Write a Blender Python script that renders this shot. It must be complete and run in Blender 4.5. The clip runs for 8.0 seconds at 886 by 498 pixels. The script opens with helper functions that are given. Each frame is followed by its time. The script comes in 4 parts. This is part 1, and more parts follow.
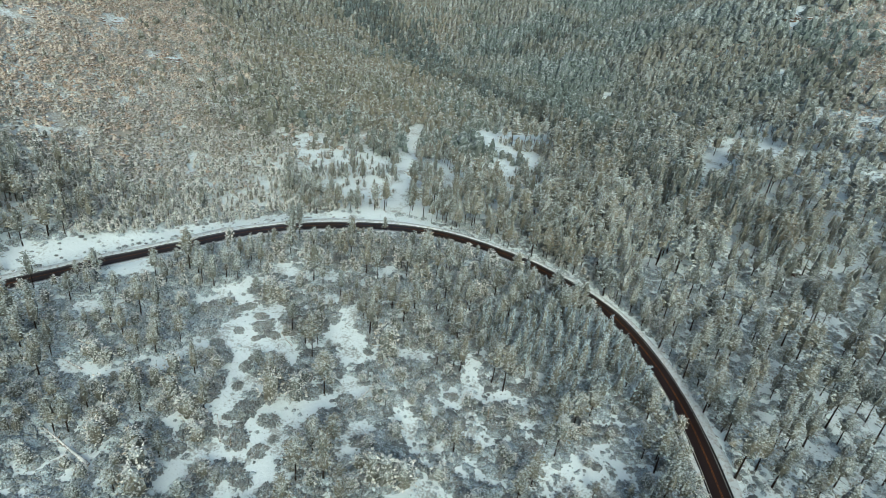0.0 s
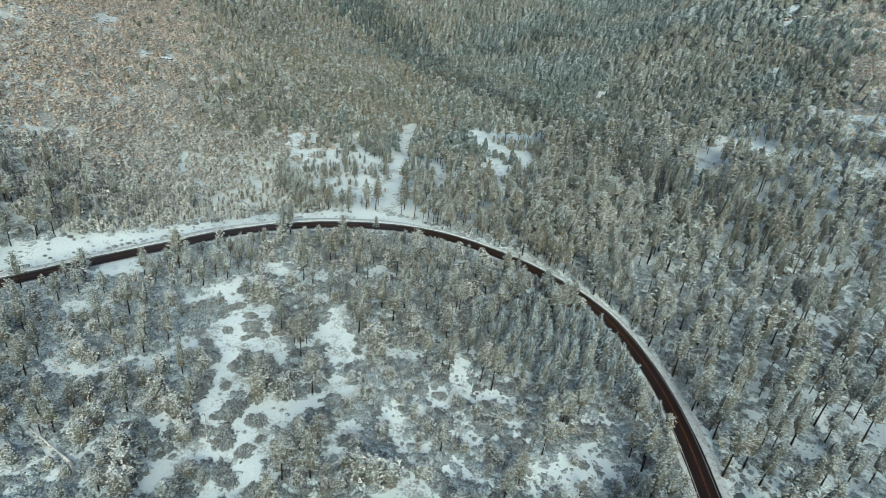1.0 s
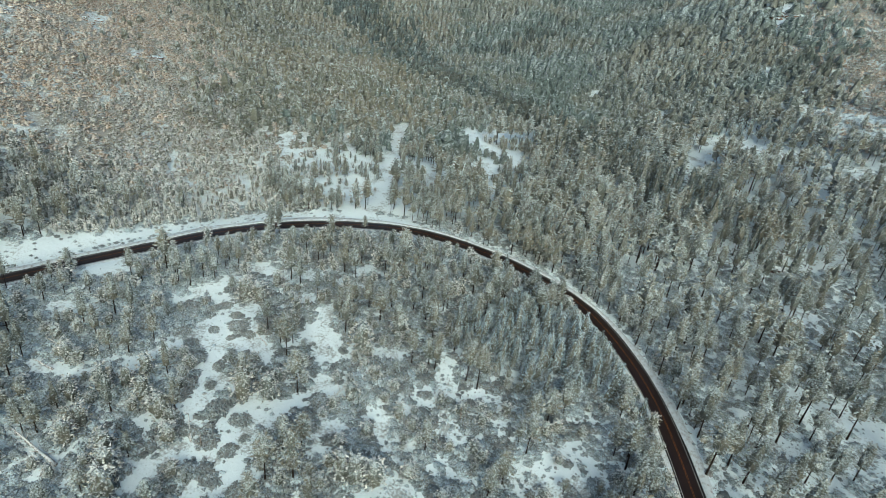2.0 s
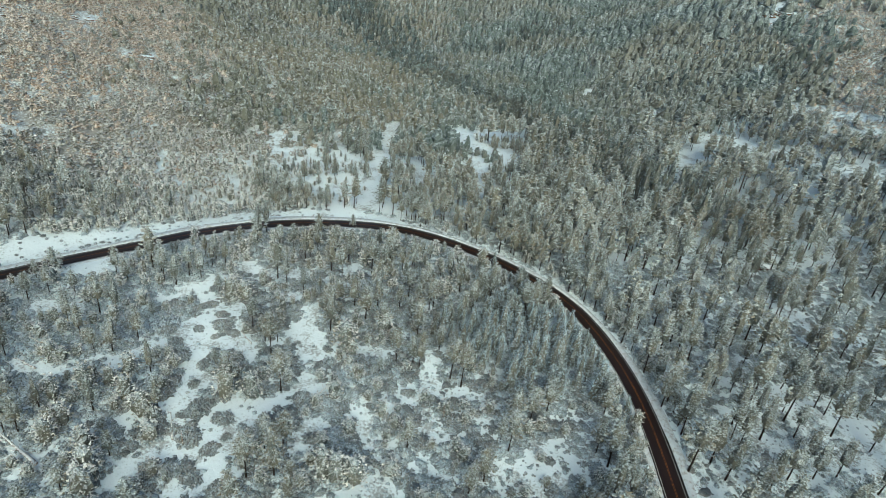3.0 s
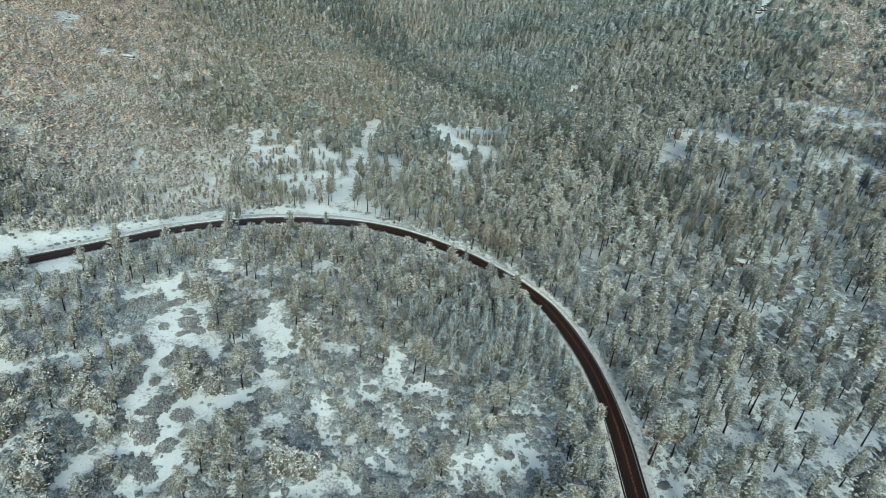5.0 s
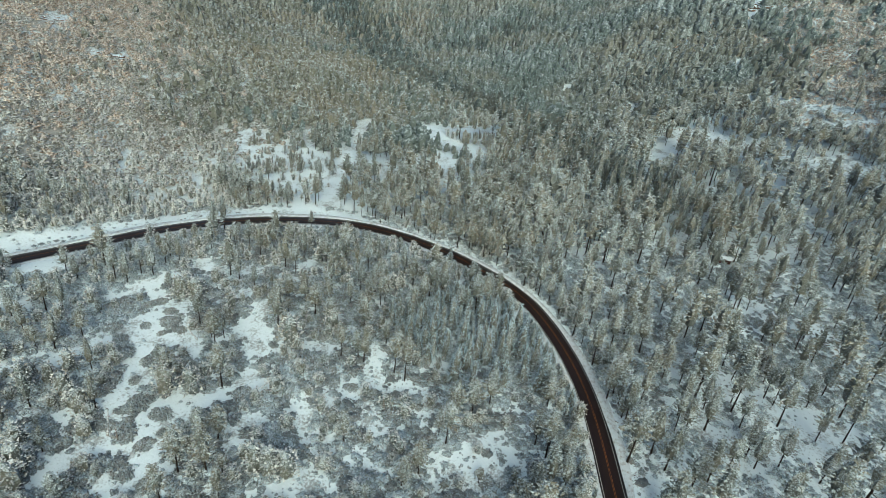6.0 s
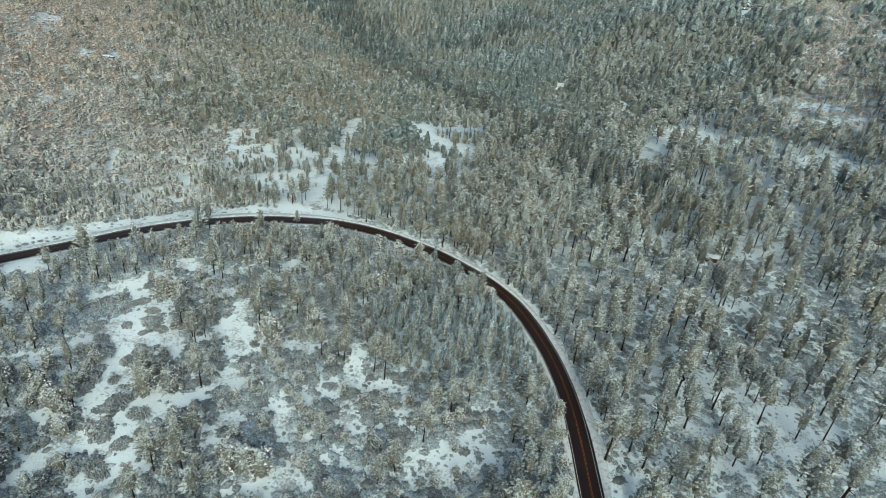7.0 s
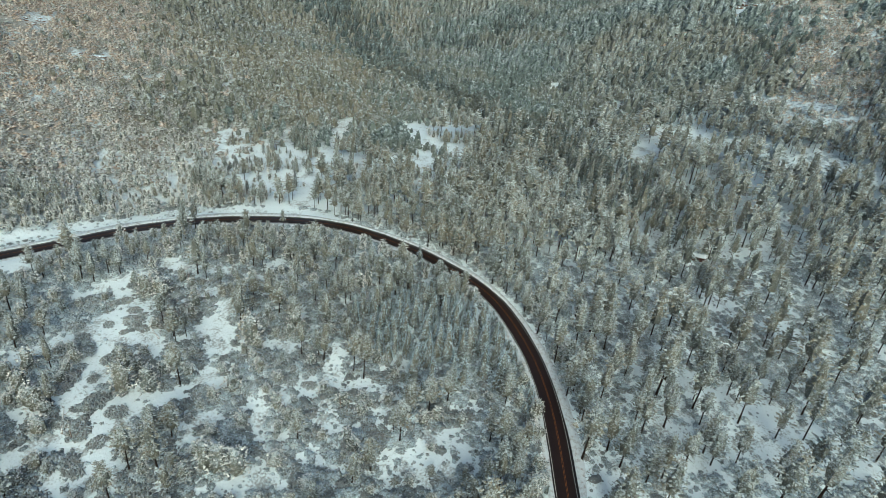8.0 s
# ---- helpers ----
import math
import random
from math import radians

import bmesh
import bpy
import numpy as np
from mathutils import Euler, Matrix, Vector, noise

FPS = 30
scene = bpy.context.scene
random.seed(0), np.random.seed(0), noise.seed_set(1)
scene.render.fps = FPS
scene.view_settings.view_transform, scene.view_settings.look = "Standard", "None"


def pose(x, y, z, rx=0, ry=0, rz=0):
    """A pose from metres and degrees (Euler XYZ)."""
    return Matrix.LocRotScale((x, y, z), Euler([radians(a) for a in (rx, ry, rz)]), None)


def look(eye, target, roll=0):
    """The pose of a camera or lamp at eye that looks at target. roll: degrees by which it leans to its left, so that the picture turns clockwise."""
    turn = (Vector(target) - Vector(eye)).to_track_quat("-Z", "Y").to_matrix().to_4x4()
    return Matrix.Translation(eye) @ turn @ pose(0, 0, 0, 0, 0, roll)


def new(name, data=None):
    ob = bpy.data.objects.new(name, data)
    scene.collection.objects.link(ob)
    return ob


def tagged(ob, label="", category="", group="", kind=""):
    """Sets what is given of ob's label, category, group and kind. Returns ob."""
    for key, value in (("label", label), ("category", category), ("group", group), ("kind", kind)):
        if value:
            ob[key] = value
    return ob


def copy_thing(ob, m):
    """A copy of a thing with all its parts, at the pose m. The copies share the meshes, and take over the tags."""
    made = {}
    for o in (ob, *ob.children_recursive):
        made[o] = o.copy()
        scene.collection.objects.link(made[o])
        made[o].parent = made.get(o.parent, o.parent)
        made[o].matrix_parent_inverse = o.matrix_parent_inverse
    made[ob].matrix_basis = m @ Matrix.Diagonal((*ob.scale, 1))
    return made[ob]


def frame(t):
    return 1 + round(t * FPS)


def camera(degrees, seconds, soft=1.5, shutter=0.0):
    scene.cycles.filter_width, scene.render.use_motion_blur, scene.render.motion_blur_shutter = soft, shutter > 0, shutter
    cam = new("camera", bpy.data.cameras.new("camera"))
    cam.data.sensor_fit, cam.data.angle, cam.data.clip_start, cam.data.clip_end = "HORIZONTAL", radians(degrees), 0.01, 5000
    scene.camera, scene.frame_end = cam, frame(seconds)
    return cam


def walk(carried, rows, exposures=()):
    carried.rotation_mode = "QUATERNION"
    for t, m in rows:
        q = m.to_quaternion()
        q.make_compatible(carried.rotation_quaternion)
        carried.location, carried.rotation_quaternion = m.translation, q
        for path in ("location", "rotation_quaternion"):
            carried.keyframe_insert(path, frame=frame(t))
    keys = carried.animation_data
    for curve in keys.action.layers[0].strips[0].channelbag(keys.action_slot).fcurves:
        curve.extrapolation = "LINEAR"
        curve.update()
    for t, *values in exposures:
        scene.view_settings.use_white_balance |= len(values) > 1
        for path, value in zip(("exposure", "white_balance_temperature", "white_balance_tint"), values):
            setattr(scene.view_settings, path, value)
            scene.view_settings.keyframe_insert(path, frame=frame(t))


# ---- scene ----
cam = camera(73.0, 8.0, soft=0.8)
METRES, EYE, TILT, LEAN, TURN = 44.0, 126.0, -28.0, -6.0, 0.0
ROWS = [
    (0, 0.0000, 0.0000, 0.0001, 0.059, 0.071, 0.009),
    (0.5, 0.0322, 0.0006, -0.0006, -0.080, 0.041, 0.095),
    (1, 0.0689, -0.0008, -0.0003, -0.138, 0.005, 0.138),
    (1.5, 0.1110, -0.0025, 0.0011, -0.255, -0.044, 0.170),
    (3, 0.2643, -0.0126, -0.0048, -0.482, -0.184, 0.374),
    (3.5, 0.3285, -0.0139, -0.0103, -0.500, -0.233, 0.446),
    (4, 0.3893, -0.0173, -0.0158, -0.533, -0.268, 0.553),
    (4.5, 0.4600, -0.0208, -0.0212, -0.544, -0.300, 0.652),
    (6, 0.6779, -0.0303, -0.0362, -0.505, -0.379, 0.963),
    (6.5, 0.7565, -0.0351, -0.0408, -0.498, -0.398, 1.053),
    (7, 0.8309, -0.0417, -0.0422, -0.456, -0.434, 1.125),
    (7.5, 0.9149, -0.0488, -0.0450, -0.356, -0.454, 1.147),
    (8, 0.9959, -0.0551, -0.0446, -0.283, -0.487, 1.148),
]
walk(cam, [(t, pose(0, 0, EYE, TILT, LEAN, TURN) @ pose(METRES * x, METRES * y, METRES * z, 90 + pitch, roll, yaw)) for t, x, y, z, yaw, pitch, roll in ROWS],
     exposures=[(0.0, 0.17, 5750, -15), (8.0, 0.17, 5750, -15)])

# ---- light: thin overcast with a low warm sun behind the cloud ----
SUN_ELEVATION, SUN_AZIMUTH = 31.0, 176.0      # degrees; azimuth clockwise from +y
world = bpy.data.worlds.new("winter_sky")
scene.world = world
world.use_nodes = True
sky = world.node_tree.nodes.new("ShaderNodeTexSky")
sky.sky_type, sky.sun_disc = "NISHITA", False
sky.sun_elevation, sky.sun_rotation = radians(SUN_ELEVATION), radians(SUN_AZIMUTH)
sky.air_density, sky.dust_density, sky.ozone_density = 0.6, 4.0, 1.0
back = world.node_tree.nodes["Background"]
back.inputs["Strength"].default_value = 0.15
world.node_tree.links.new(sky.outputs[0], back.inputs["Color"])

lamp = bpy.data.lights.new("sun", "SUN")
lamp.energy, lamp.angle, lamp.color = 1.05, radians(40), (1.0, 0.85, 0.66)
sun = new("sun", lamp)
az, el = radians(SUN_AZIMUTH), radians(SUN_ELEVATION)
sun.matrix_world = look((math.sin(az) * math.cos(el) * 300, math.cos(az) * math.cos(el) * 300, 300 * math.sin(el)), (0, 0, 0))
tagged(sun, "pale winter sun behind thin cloud", "sun")


# ---- materials ----
class Nodes:
    """A small builder of node materials."""

    def __init__(self, name, rough=0.9, spec=0.2):
        self.mat = bpy.data.materials.new(name)
        self.mat.use_nodes = True
        self.tree = self.mat.node_tree
        self.bsdf = self.tree.nodes["Principled BSDF"]
        self.bsdf.inputs["Roughness"].default_value = rough
        self.bsdf.inputs["Specular IOR Level"].default_value = spec
        self.geo = self.tree.nodes.new("ShaderNodeNewGeometry")

    def link(self, a, b):
        self.tree.links.new(a, b)

    def noise(self, scale, detail=3.0, rough=0.6, stretch=None):
        n = self.tree.nodes.new("ShaderNodeTexNoise")
        n.inputs["Scale"].default_value, n.inputs["Detail"].default_value = scale, detail
        n.inputs["Roughness"].default_value = rough
        if stretch:
            m = self.tree.nodes.new("ShaderNodeMapping")
            m.inputs["Scale"].default_value = stretch
            self.link(self.geo.outputs["Position"], m.inputs["Vector"])
            self.link(m.outputs[0], n.inputs["Vector"])
        else:
            self.link(self.geo.outputs["Position"], n.inputs["Vector"])
        return n.outputs["Fac"]

    def math(self, op, a, b=0.0, c=0.0):
        n = self.tree.nodes.new("ShaderNodeMath")
        n.operation = op
        for i, v in enumerate((a, b, c)):
            if isinstance(v, (int, float)):
                n.inputs[i].default_value = v
            else:
                self.link(v, n.inputs[i])
        return n.outputs[0]

    def ramp(self, value, low, high):
        n = self.tree.nodes.new("ShaderNodeMapRange")
        n.interpolation_type = "SMOOTHSTEP"
        n.inputs["From Min"].default_value, n.inputs["From Max"].default_value = low, high
        self.link(value, n.inputs["Value"])
        return n.outputs["Result"]

    def mix(self, fac, a, b):
        n = self.tree.nodes.new("ShaderNodeMix")
        n.data_type = "RGBA"
        if isinstance(fac, (int, float)):
            n.inputs["Factor"].default_value = fac
        else:
            self.link(fac, n.inputs["Factor"])
        for socket, v in ((n.inputs[6], a), (n.inputs[7], b)):
            if isinstance(v, tuple):
                socket.default_value = (*v, 1)
            else:
                self.link(v, socket)
        return n.outputs[2]

    def up(self):
        n = self.tree.nodes.new("ShaderNodeSeparateXYZ")
        self.link(self.geo.outputs["Normal"], n.inputs[0])
        return n.outputs["Z"]

    def east(self):
        n = self.tree.nodes.new("ShaderNodeSeparateXYZ")
        self.link(self.geo.outputs["Position"], n.inputs[0])
        return n.outputs["X"]

    def north(self):
        n = self.tree.nodes.new("ShaderNodeSeparateXYZ")
        self.link(self.geo.outputs["Position"], n.inputs[0])
        return n.outputs["Y"]

    def island(self):
        return self.geo.outputs["Random Per Island"]

    def done(self, colour, bump=None, depth=0.05, strength=0.6):
        if isinstance(colour, tuple):
            self.bsdf.inputs["Base Color"].default_value = (*colour, 1)
        else:
            self.link(colour, self.bsdf.inputs["Base Color"])
        if bump is not None:
            n = self.tree.nodes.new("ShaderNodeBump")
            n.inputs["Distance"].default_value, n.inputs["Strength"].default_value = depth, strength
            self.link(bump, n.inputs["Height"])
            self.link(n.outputs[0], self.bsdf.inputs["Normal"])
        return self.mat


SNOW = (0.75, 0.82, 0.86)


# Default snow colour has the blue of shade put into it.
def snowy(name, dark, warm, amount, tint=0.12, grain=3.0, soft=0.14, most=0.86, snow_tint=(0.7, 0.81, 0.885), rise=0.2):
    """Foliage speckled with clinging snow, most of it on the upper sides; amount shifts how much of it is white."""
    n = Nodes(name, 0.85, 0.15)
    leaf = n.mix(n.ramp(n.noise(tint, 1.0), 0.38, 0.6), dark, warm)
    leaf = n.mix(n.math("MULTIPLY", n.island(), 0.5), leaf, tuple(0.62 * v for v in dark))
    load = n.math("MULTIPLY_ADD", n.up(), rise, n.noise(grain, 2.0, 0.75))
    load = n.math("ADD", load, n.math("MULTIPLY_ADD", n.noise(0.3, 1.0), 0.3, amount - 0.15 - 0.25 * rise))
    load = n.math("ADD", load, n.math("MULTIPLY_ADD", n.island(), 0.14, -0.07))
    load = n.math("ADD", load, n.math("MULTIPLY_ADD", n.noise(0.013, 3.0, 0.6), 0.26, -0.13))
    return n.done(n.mix(n.math("MULTIPLY", n.ramp(load, 0.48, 0.48 + soft), most), leaf, snow_tint), n.noise(grain * 1.4, 2.0), 0.25, 0.8)


PINE = snowy("snowy_pine_needles", (0.13, 0.131, 0.106), (0.235, 0.2, 0.142), 0.04, 0.06, 1.6, 0.34, 0.62, SNOW, 0.2)
BUSHY = snowy("snowy_young_pine_needles", (0.155, 0.15, 0.122), (0.275, 0.23, 0.163), 0.13, 0.08, 1.6, 0.3, 0.9, (0.83, 0.82, 0.8), 0.24)
SPRUCE = snowy("snowy_fir_needles", (0.07, 0.092, 0.106), (0.1, 0.115, 0.116), 0.1, 0.12, 1.6, 0.3, 0.76, rise=0.24)
# Darker than the outer needles: the shade between boughs is put into the colour.
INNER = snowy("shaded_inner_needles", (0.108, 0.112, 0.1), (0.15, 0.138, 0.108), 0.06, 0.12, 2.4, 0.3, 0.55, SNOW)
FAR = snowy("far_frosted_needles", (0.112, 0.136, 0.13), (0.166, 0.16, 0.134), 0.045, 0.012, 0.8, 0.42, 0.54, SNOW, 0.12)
CREEK_NEEDLES = snowy("dark_creek_needles", (0.072, 0.088, 0.086), (0.1, 0.102, 0.088), 0.01, 0.03, 1.2, 0.42, 0.45, rise=0.12)
# Brown scrub, its reds and snow tint raised to stand in for sunlight here.
HILLSIDE = snowy("hillside_juniper_scrub", (0.25, 0.176, 0.122), (0.325, 0.226, 0.154), 0.13, 0.012, 1.2, 0.4, 0.72, (0.9, 0.83, 0.76), 0.18)
GREYGREEN = snowy("grey_green_hillside_scrub", (0.17, 0.158, 0.128), (0.235, 0.198, 0.154), 0.1, 0.012, 1.2, 0.38, 0.66, (0.82, 0.83, 0.82), 0.18)
# Copy of the far needles with warm sunlight on western slopes put into the colour.
FARWARM = snowy("sun_tinted_far_needles", (0.148, 0.146, 0.12), (0.192, 0.172, 0.135), 0.05, 0.012, 0.8, 0.42, 0.54, SNOW, 0.12)
SCRUB = snowy("bare_scrub_oak_twigs", (0.196, 0.203, 0.205), (0.25, 0.232, 0.215), 0.02, 0.3, 3.0, 0.32, 0.68, rise=0.1)
BRUSH = snowy("frosted_brush", (0.265, 0.28, 0.284), (0.305, 0.295, 0.28), 0.07, 0.3, 2.6, 0.32, 0.74, rise=0.12)

n = Nodes("pine_bark", 0.9, 0.1)
bark = n.mix(n.noise(3.0, 3.0, 0.6, (1, 1, 0.25)), (0.012, 0.010, 0.009), (0.036, 0.025, 0.02))
BARK = n.done(n.mix(n.ramp(n.noise(0.9, 3.0), 0.62, 0.7), bark, SNOW), n.noise(9.0, 2.0), 0.03)

n = Nodes("weathered_grey_wood", 0.85, 0.15)
GREYWOOD = n.done(n.mix(n.ramp(n.math("ADD", n.noise(2.0, 3.0), n.math("MULTIPLY", n.up(), 0.25)), 0.5, 0.68), (0.2, 0.145, 0.115), (0.8, 0.79, 0.78)), n.noise(12.0, 2.0), 0.02)

n = Nodes("snow_with_litter", 0.7, 0.25)
litter = n.mix(n.noise(0.8, 3.0), (0.26, 0.24, 0.2), (0.14, 0.125, 0.1))
patches = n.ramp(n.math("ADD", n.math("MULTIPLY", n.noise(0.11, 3.0), 0.6), n.math("MULTIPLY", n.noise(1.3, 4.0, 0.7), 0.55)), 0.585, 0.72)
ground_colour = n.mix(n.math("MULTIPLY", patches, 0.7), n.mix(n.noise(0.05, 2.0), (0.88, 0.93, 0.95), (0.81, 0.86, 0.885)), litter)
brush = n.mix(n.noise(0.5, 4.0, 0.7), (0.25, 0.205, 0.155), (0.43, 0.385, 0.33))
brushy = n.math("ADD", n.math("MULTIPLY", n.noise(0.035, 3.0), 0.5), n.math("MULTIPLY", n.noise(0.9, 4.0, 0.7), 0.5))
dry_ground = n.math("MAXIMUM", n.math("MULTIPLY", n.ramp(n.north(), 325.0, 395.0), n.ramp(n.east(), 20.0, -30.0)), n.math("MULTIPLY", n.ramp(n.north(), 450.0, 520.0), n.ramp(n.east(), 180.0, 140.0)))
ground_colour = n.mix(n.math("MULTIPLY", n.math("MULTIPLY", n.ramp(brushy, 0.42, 0.54), 0.85), n.math("MAXIMUM", dry_ground, n.math("MULTIPLY", n.ramp(n.north(), 236.0, 262.0), n.ramp(n.east(), -72.0, -100.0)))), ground_colour, brush)
GROUND = n.done(ground_colour, n.noise(0.7, 4.0, 0.65), 0.25, 0.7)

n = Nodes("ploughed_snow", 0.7, 0.2)
GRIT = n.done(n.mix(n.ramp(n.noise(0.9, 4.0, 0.7, (1, 1, 1)), 0.44, 0.74), (0.68, 0.70, 0.72), (0.36, 0.31, 0.28)), n.noise(2.2, 3.0), 0.15, 0.8)

n = Nodes("wet_red_asphalt", 0.45, 0.35)
asphalt = n.mix(n.noise(0.35, 4.0, 0.65), (0.012, 0.007, 0.006), (0.028, 0.014, 0.010))
asphalt = n.mix(n.math("MULTIPLY", n.ramp(n.noise(1.6, 4.0, 0.7), 0.58, 0.8), 0.35), asphalt, (0.075, 0.05, 0.042))
ASPHALT = n.done(asphalt, n.noise(30.0, 2.0), 0.01, 0.4)

n = Nodes("black_wet_asphalt", 0.3, 0.5)
WETROAD = n.done(n.mix(n.noise(0.5, 4.0, 0.65), (0.008, 0.007, 0.007), (0.018, 0.014, 0.013)), n.noise(30.0, 2.0), 0.01, 0.3)

n = Nodes("worn_yellow_paint", 0.6, 0.3)
YELLOW = n.done(n.mix(n.ramp(n.noise(1.4, 4.0, 0.7), 0.4, 0.7), (0.30, 0.105, 0.03), (0.05, 0.022, 0.014)))
n = Nodes("worn_white_paint", 0.6, 0.3)
WHITE = n.done(n.mix(n.ramp(n.noise(1.8, 4.0, 0.7), 0.52, 0.75), (0.48, 0.45, 0.43), (0.06, 0.04, 0.035)))

n = Nodes("red_sandstone", 0.9, 0.15)
rock = n.mix(n.noise(0.8, 4.0), (0.2, 0.12, 0.085), (0.1, 0.07, 0.055))
ROCK = n.done(n.mix(n.ramp(n.math("MULTIPLY_ADD", n.up(), 0.6, n.math("MULTIPLY", n.noise(0.9, 3.0), 0.5)), 0.55, 0.75), rock, SNOW), n.noise(3.0, 3.0), 0.1)

n = Nodes("red_brown_planks", 0.8, 0.2)
PLANK = n.done(n.mix(n.noise(1.0, 4.0, 0.6, (4, 4, 0.6)), (0.085, 0.032, 0.026), (0.045, 0.022, 0.018)))
n = Nodes("roof_snow", 0.7, 0.2)
ROOFSNOW = n.done(n.mix(n.noise(0.8, 3.0), (0.82, 0.84, 0.86), (0.70, 0.73, 0.75)), n.noise(1.2, 2.0), 0.1)


# ---- the lie of the land ----
HILL_STEP, HILL_X, HILL_Y = 150.0, -450.0, 0.0
HILLS = np.array([   # one row for each step in x, one column for each step in y
    (-59.9, -43.2, -40.3, -25.6, 22.3, 22.4, 31.4, 26.1, -0.8, 14.7),
    (12.3, 76.9, 110.0, 81.8, 11.1, 0.8, 41.0, 26.0, 5.5, 9.8),
    (2.3, -41.7, -89.7, -47.3, -16.3, -18.8, -12.8, -32.2, -0.7, 16.3),
    (-17.2, 37.1, 46.5, 37.5, 52.4, -18.6, 3.1, 8.3, -0.1, 19.3),
    (-0.5, -14.1, -3.8, -45.0, -38.1, -22.2, 36.5, 39.1, -0.7, 20.3),
    (22.8, -57.2, 10.5, -5.5, 34.6, 55.2, -54.7, 4.8, 12.2, 23.2),
    (33.8, 17.6, 80.7, 4.5, -2.4, 16.7, 9.3, 62.2, -5.0, 21.5),
    (7.9, -38.6, -30.7, 13.4, 74.3, 25.8, 53.7, 85.9, 11.3, 51.7),
])
ROAD = np.array([(59, -155), (73, -75), (83, -5), (88.5, 55), (91.5, 95), (92.2, 112), (92.8, 126), (92.9, 138), (92.4, 148.2), (91.2, 158.4), (88.9, 169.4), (84.9, 182), (80.2, 193), (74.2, 202), (67.4, 208.9), (59.7, 215.4),
                 (50.1, 222.8), (36.9, 230.6), (23.8, 237.2), (10.8, 242.1), (-2.1, 244.8), (-15, 245.6), (-27.7, 245), (-39.9, 243.1), (-51.5, 239.6), (-61, 235.5), (-76.8, 225.2), (-94.8, 207.5), (-109.2, 191.6), (-119.8, 178.2),
                 (-133, 160.5), (-150.6, 131.4), (-170.5, 83.3), (-194, 13)], float)


def spline(points, step):
    """A Catmull-Rom line through the points, resampled about every step metres."""
    p = np.vstack([2 * points[0] - points[1], points, 2 * points[-1] - points[-2]])
    out = []
    for i in range(1, len(p) - 2):
        a, b, c, d = p[i - 1], p[i], p[i + 1], p[i + 2]
        k = max(2, int(np.linalg.norm(c - b) / step))
        for s in np.arange(k) / k:
            out.append(0.5 * (2 * b + (c - a) * s + (2 * a - 5 * b + 4 * c - d) * s * s + (3 * b - a - 3 * c + d) * s ** 3))
    return np.array(out + [points[-1]])


LINE = spline(ROAD, 1.5)


def hills(x, y):
    gx = HILL_X + HILL_STEP * np.arange(HILLS.shape[0])
    gy = HILL_Y + HILL_STEP * np.arange(HILLS.shape[1])
    ex = np.exp(-((x[:, None] - gx) ** 2) / (2 * HILL_STEP ** 2))
    ey = np.exp(-((y[:, None] - gy) ** 2) / (2 * HILL_STEP ** 2))
    return np.einsum("ni,ij,nj->n", ex, HILLS, ey)


LINE_Z = hills(LINE[:, 0], LINE[:, 1])
LINE_Z = np.convolve(np.pad(LINE_Z, 20, "edge"), np.ones(41) / 41, "valid")


def from_road(x, y):
    """Distance from the road's middle line, which side of it (positive: the outer side), and its height there."""
    d, side, z = np.full(len(x), 1e9), np.ones(len(x)), np.zeros(len(x))
    near = np.where((x > -230) & (x < 120) & (y > -190) & (y < 275))[0]
    tangent = np.gradient(LINE, axis=0)
    for part_ in np.array_split(near, max(1, len(near) // 4000)):
        if not len(part_):
            continue
        gap = np.hypot(x[part_, None] - LINE[:, 0], y[part_, None] - LINE[:, 1])
        k = gap.argmin(1)
        d[part_], z[part_] = gap[np.arange(len(part_)), k], LINE_Z[k]
        cross = tangent[k, 0] * (y[part_] - LINE[k, 1]) - tangent[k, 1] * (x[part_] - LINE[k, 0])
        side[part_] = np.where(cross < 0, 1, -1)
    return d, side, z


def land(x, y):
    """Height of the ground."""
    x, y = np.atleast_1d(np.asarray(x, float)), np.atleast_1d(np.asarray(y, float))
    h = hills(x, y)
    h += 0.7 * np.sin(x / 13 + 1.3 * np.sin(y / 19)) * np.sin(y / 11 + 0.7) + 0.35 * np.sin(x / 5.1 + y / 7.3)
    d, side, z = from_road(x, y)
    k = np.clip((d - 6.5) / 9.0, 0, 1)
    k = k * k * (3 - 2 * k)
    return z * (1 - k) + h * k - np.where(d < 4.6, 0.12, 0.0)


def mesh_object(name, verts, faces, material, parent=None, smooth=False, label="", second=None, slots=None):
    data = bpy.data.meshes.new(name)
    verts, faces = np.asarray(verts, np.float32), np.asarray(faces, np.int32)
    sides = faces.shape[1]
    data.vertices.add(len(verts))
    data.vertices.foreach_set("co", verts.ravel())
    data.loops.add(faces.size)
    data.loops.foreach_set("vertex_index", faces.ravel())
    data.polygons.add(len(faces))
    data.polygons.foreach_set("loop_start", np.arange(0, faces.size, sides, dtype=np.int32))
    data.polygons.foreach_set("use_smooth", np.full(len(faces), smooth))
    data.update(calc_edges=True)
    data.materials.append(material)
    if second:
        data.materials.append(second)
        data.polygons.foreach_set("material_index", np.asarray(slots, np.int32))
    ob = new(name, data)
    if parent:
        ob.parent = parent
    if label:
        ob["label"] = label
    return ob


def graded(low, high, step, far):
    """Steps from low to high, then ever longer ones out to far on both sides."""
    mid = list(np.arange(low, high + step, step))
    out, s = [], step
    while (out[-1] if out else 0) < far:
        s *= 1.12
        out.append((out[-1] if out else 0) + s)
    return np.array([mid[0] - v for v in out[::-1]] + mid + [mid[-1] + v for v in out])


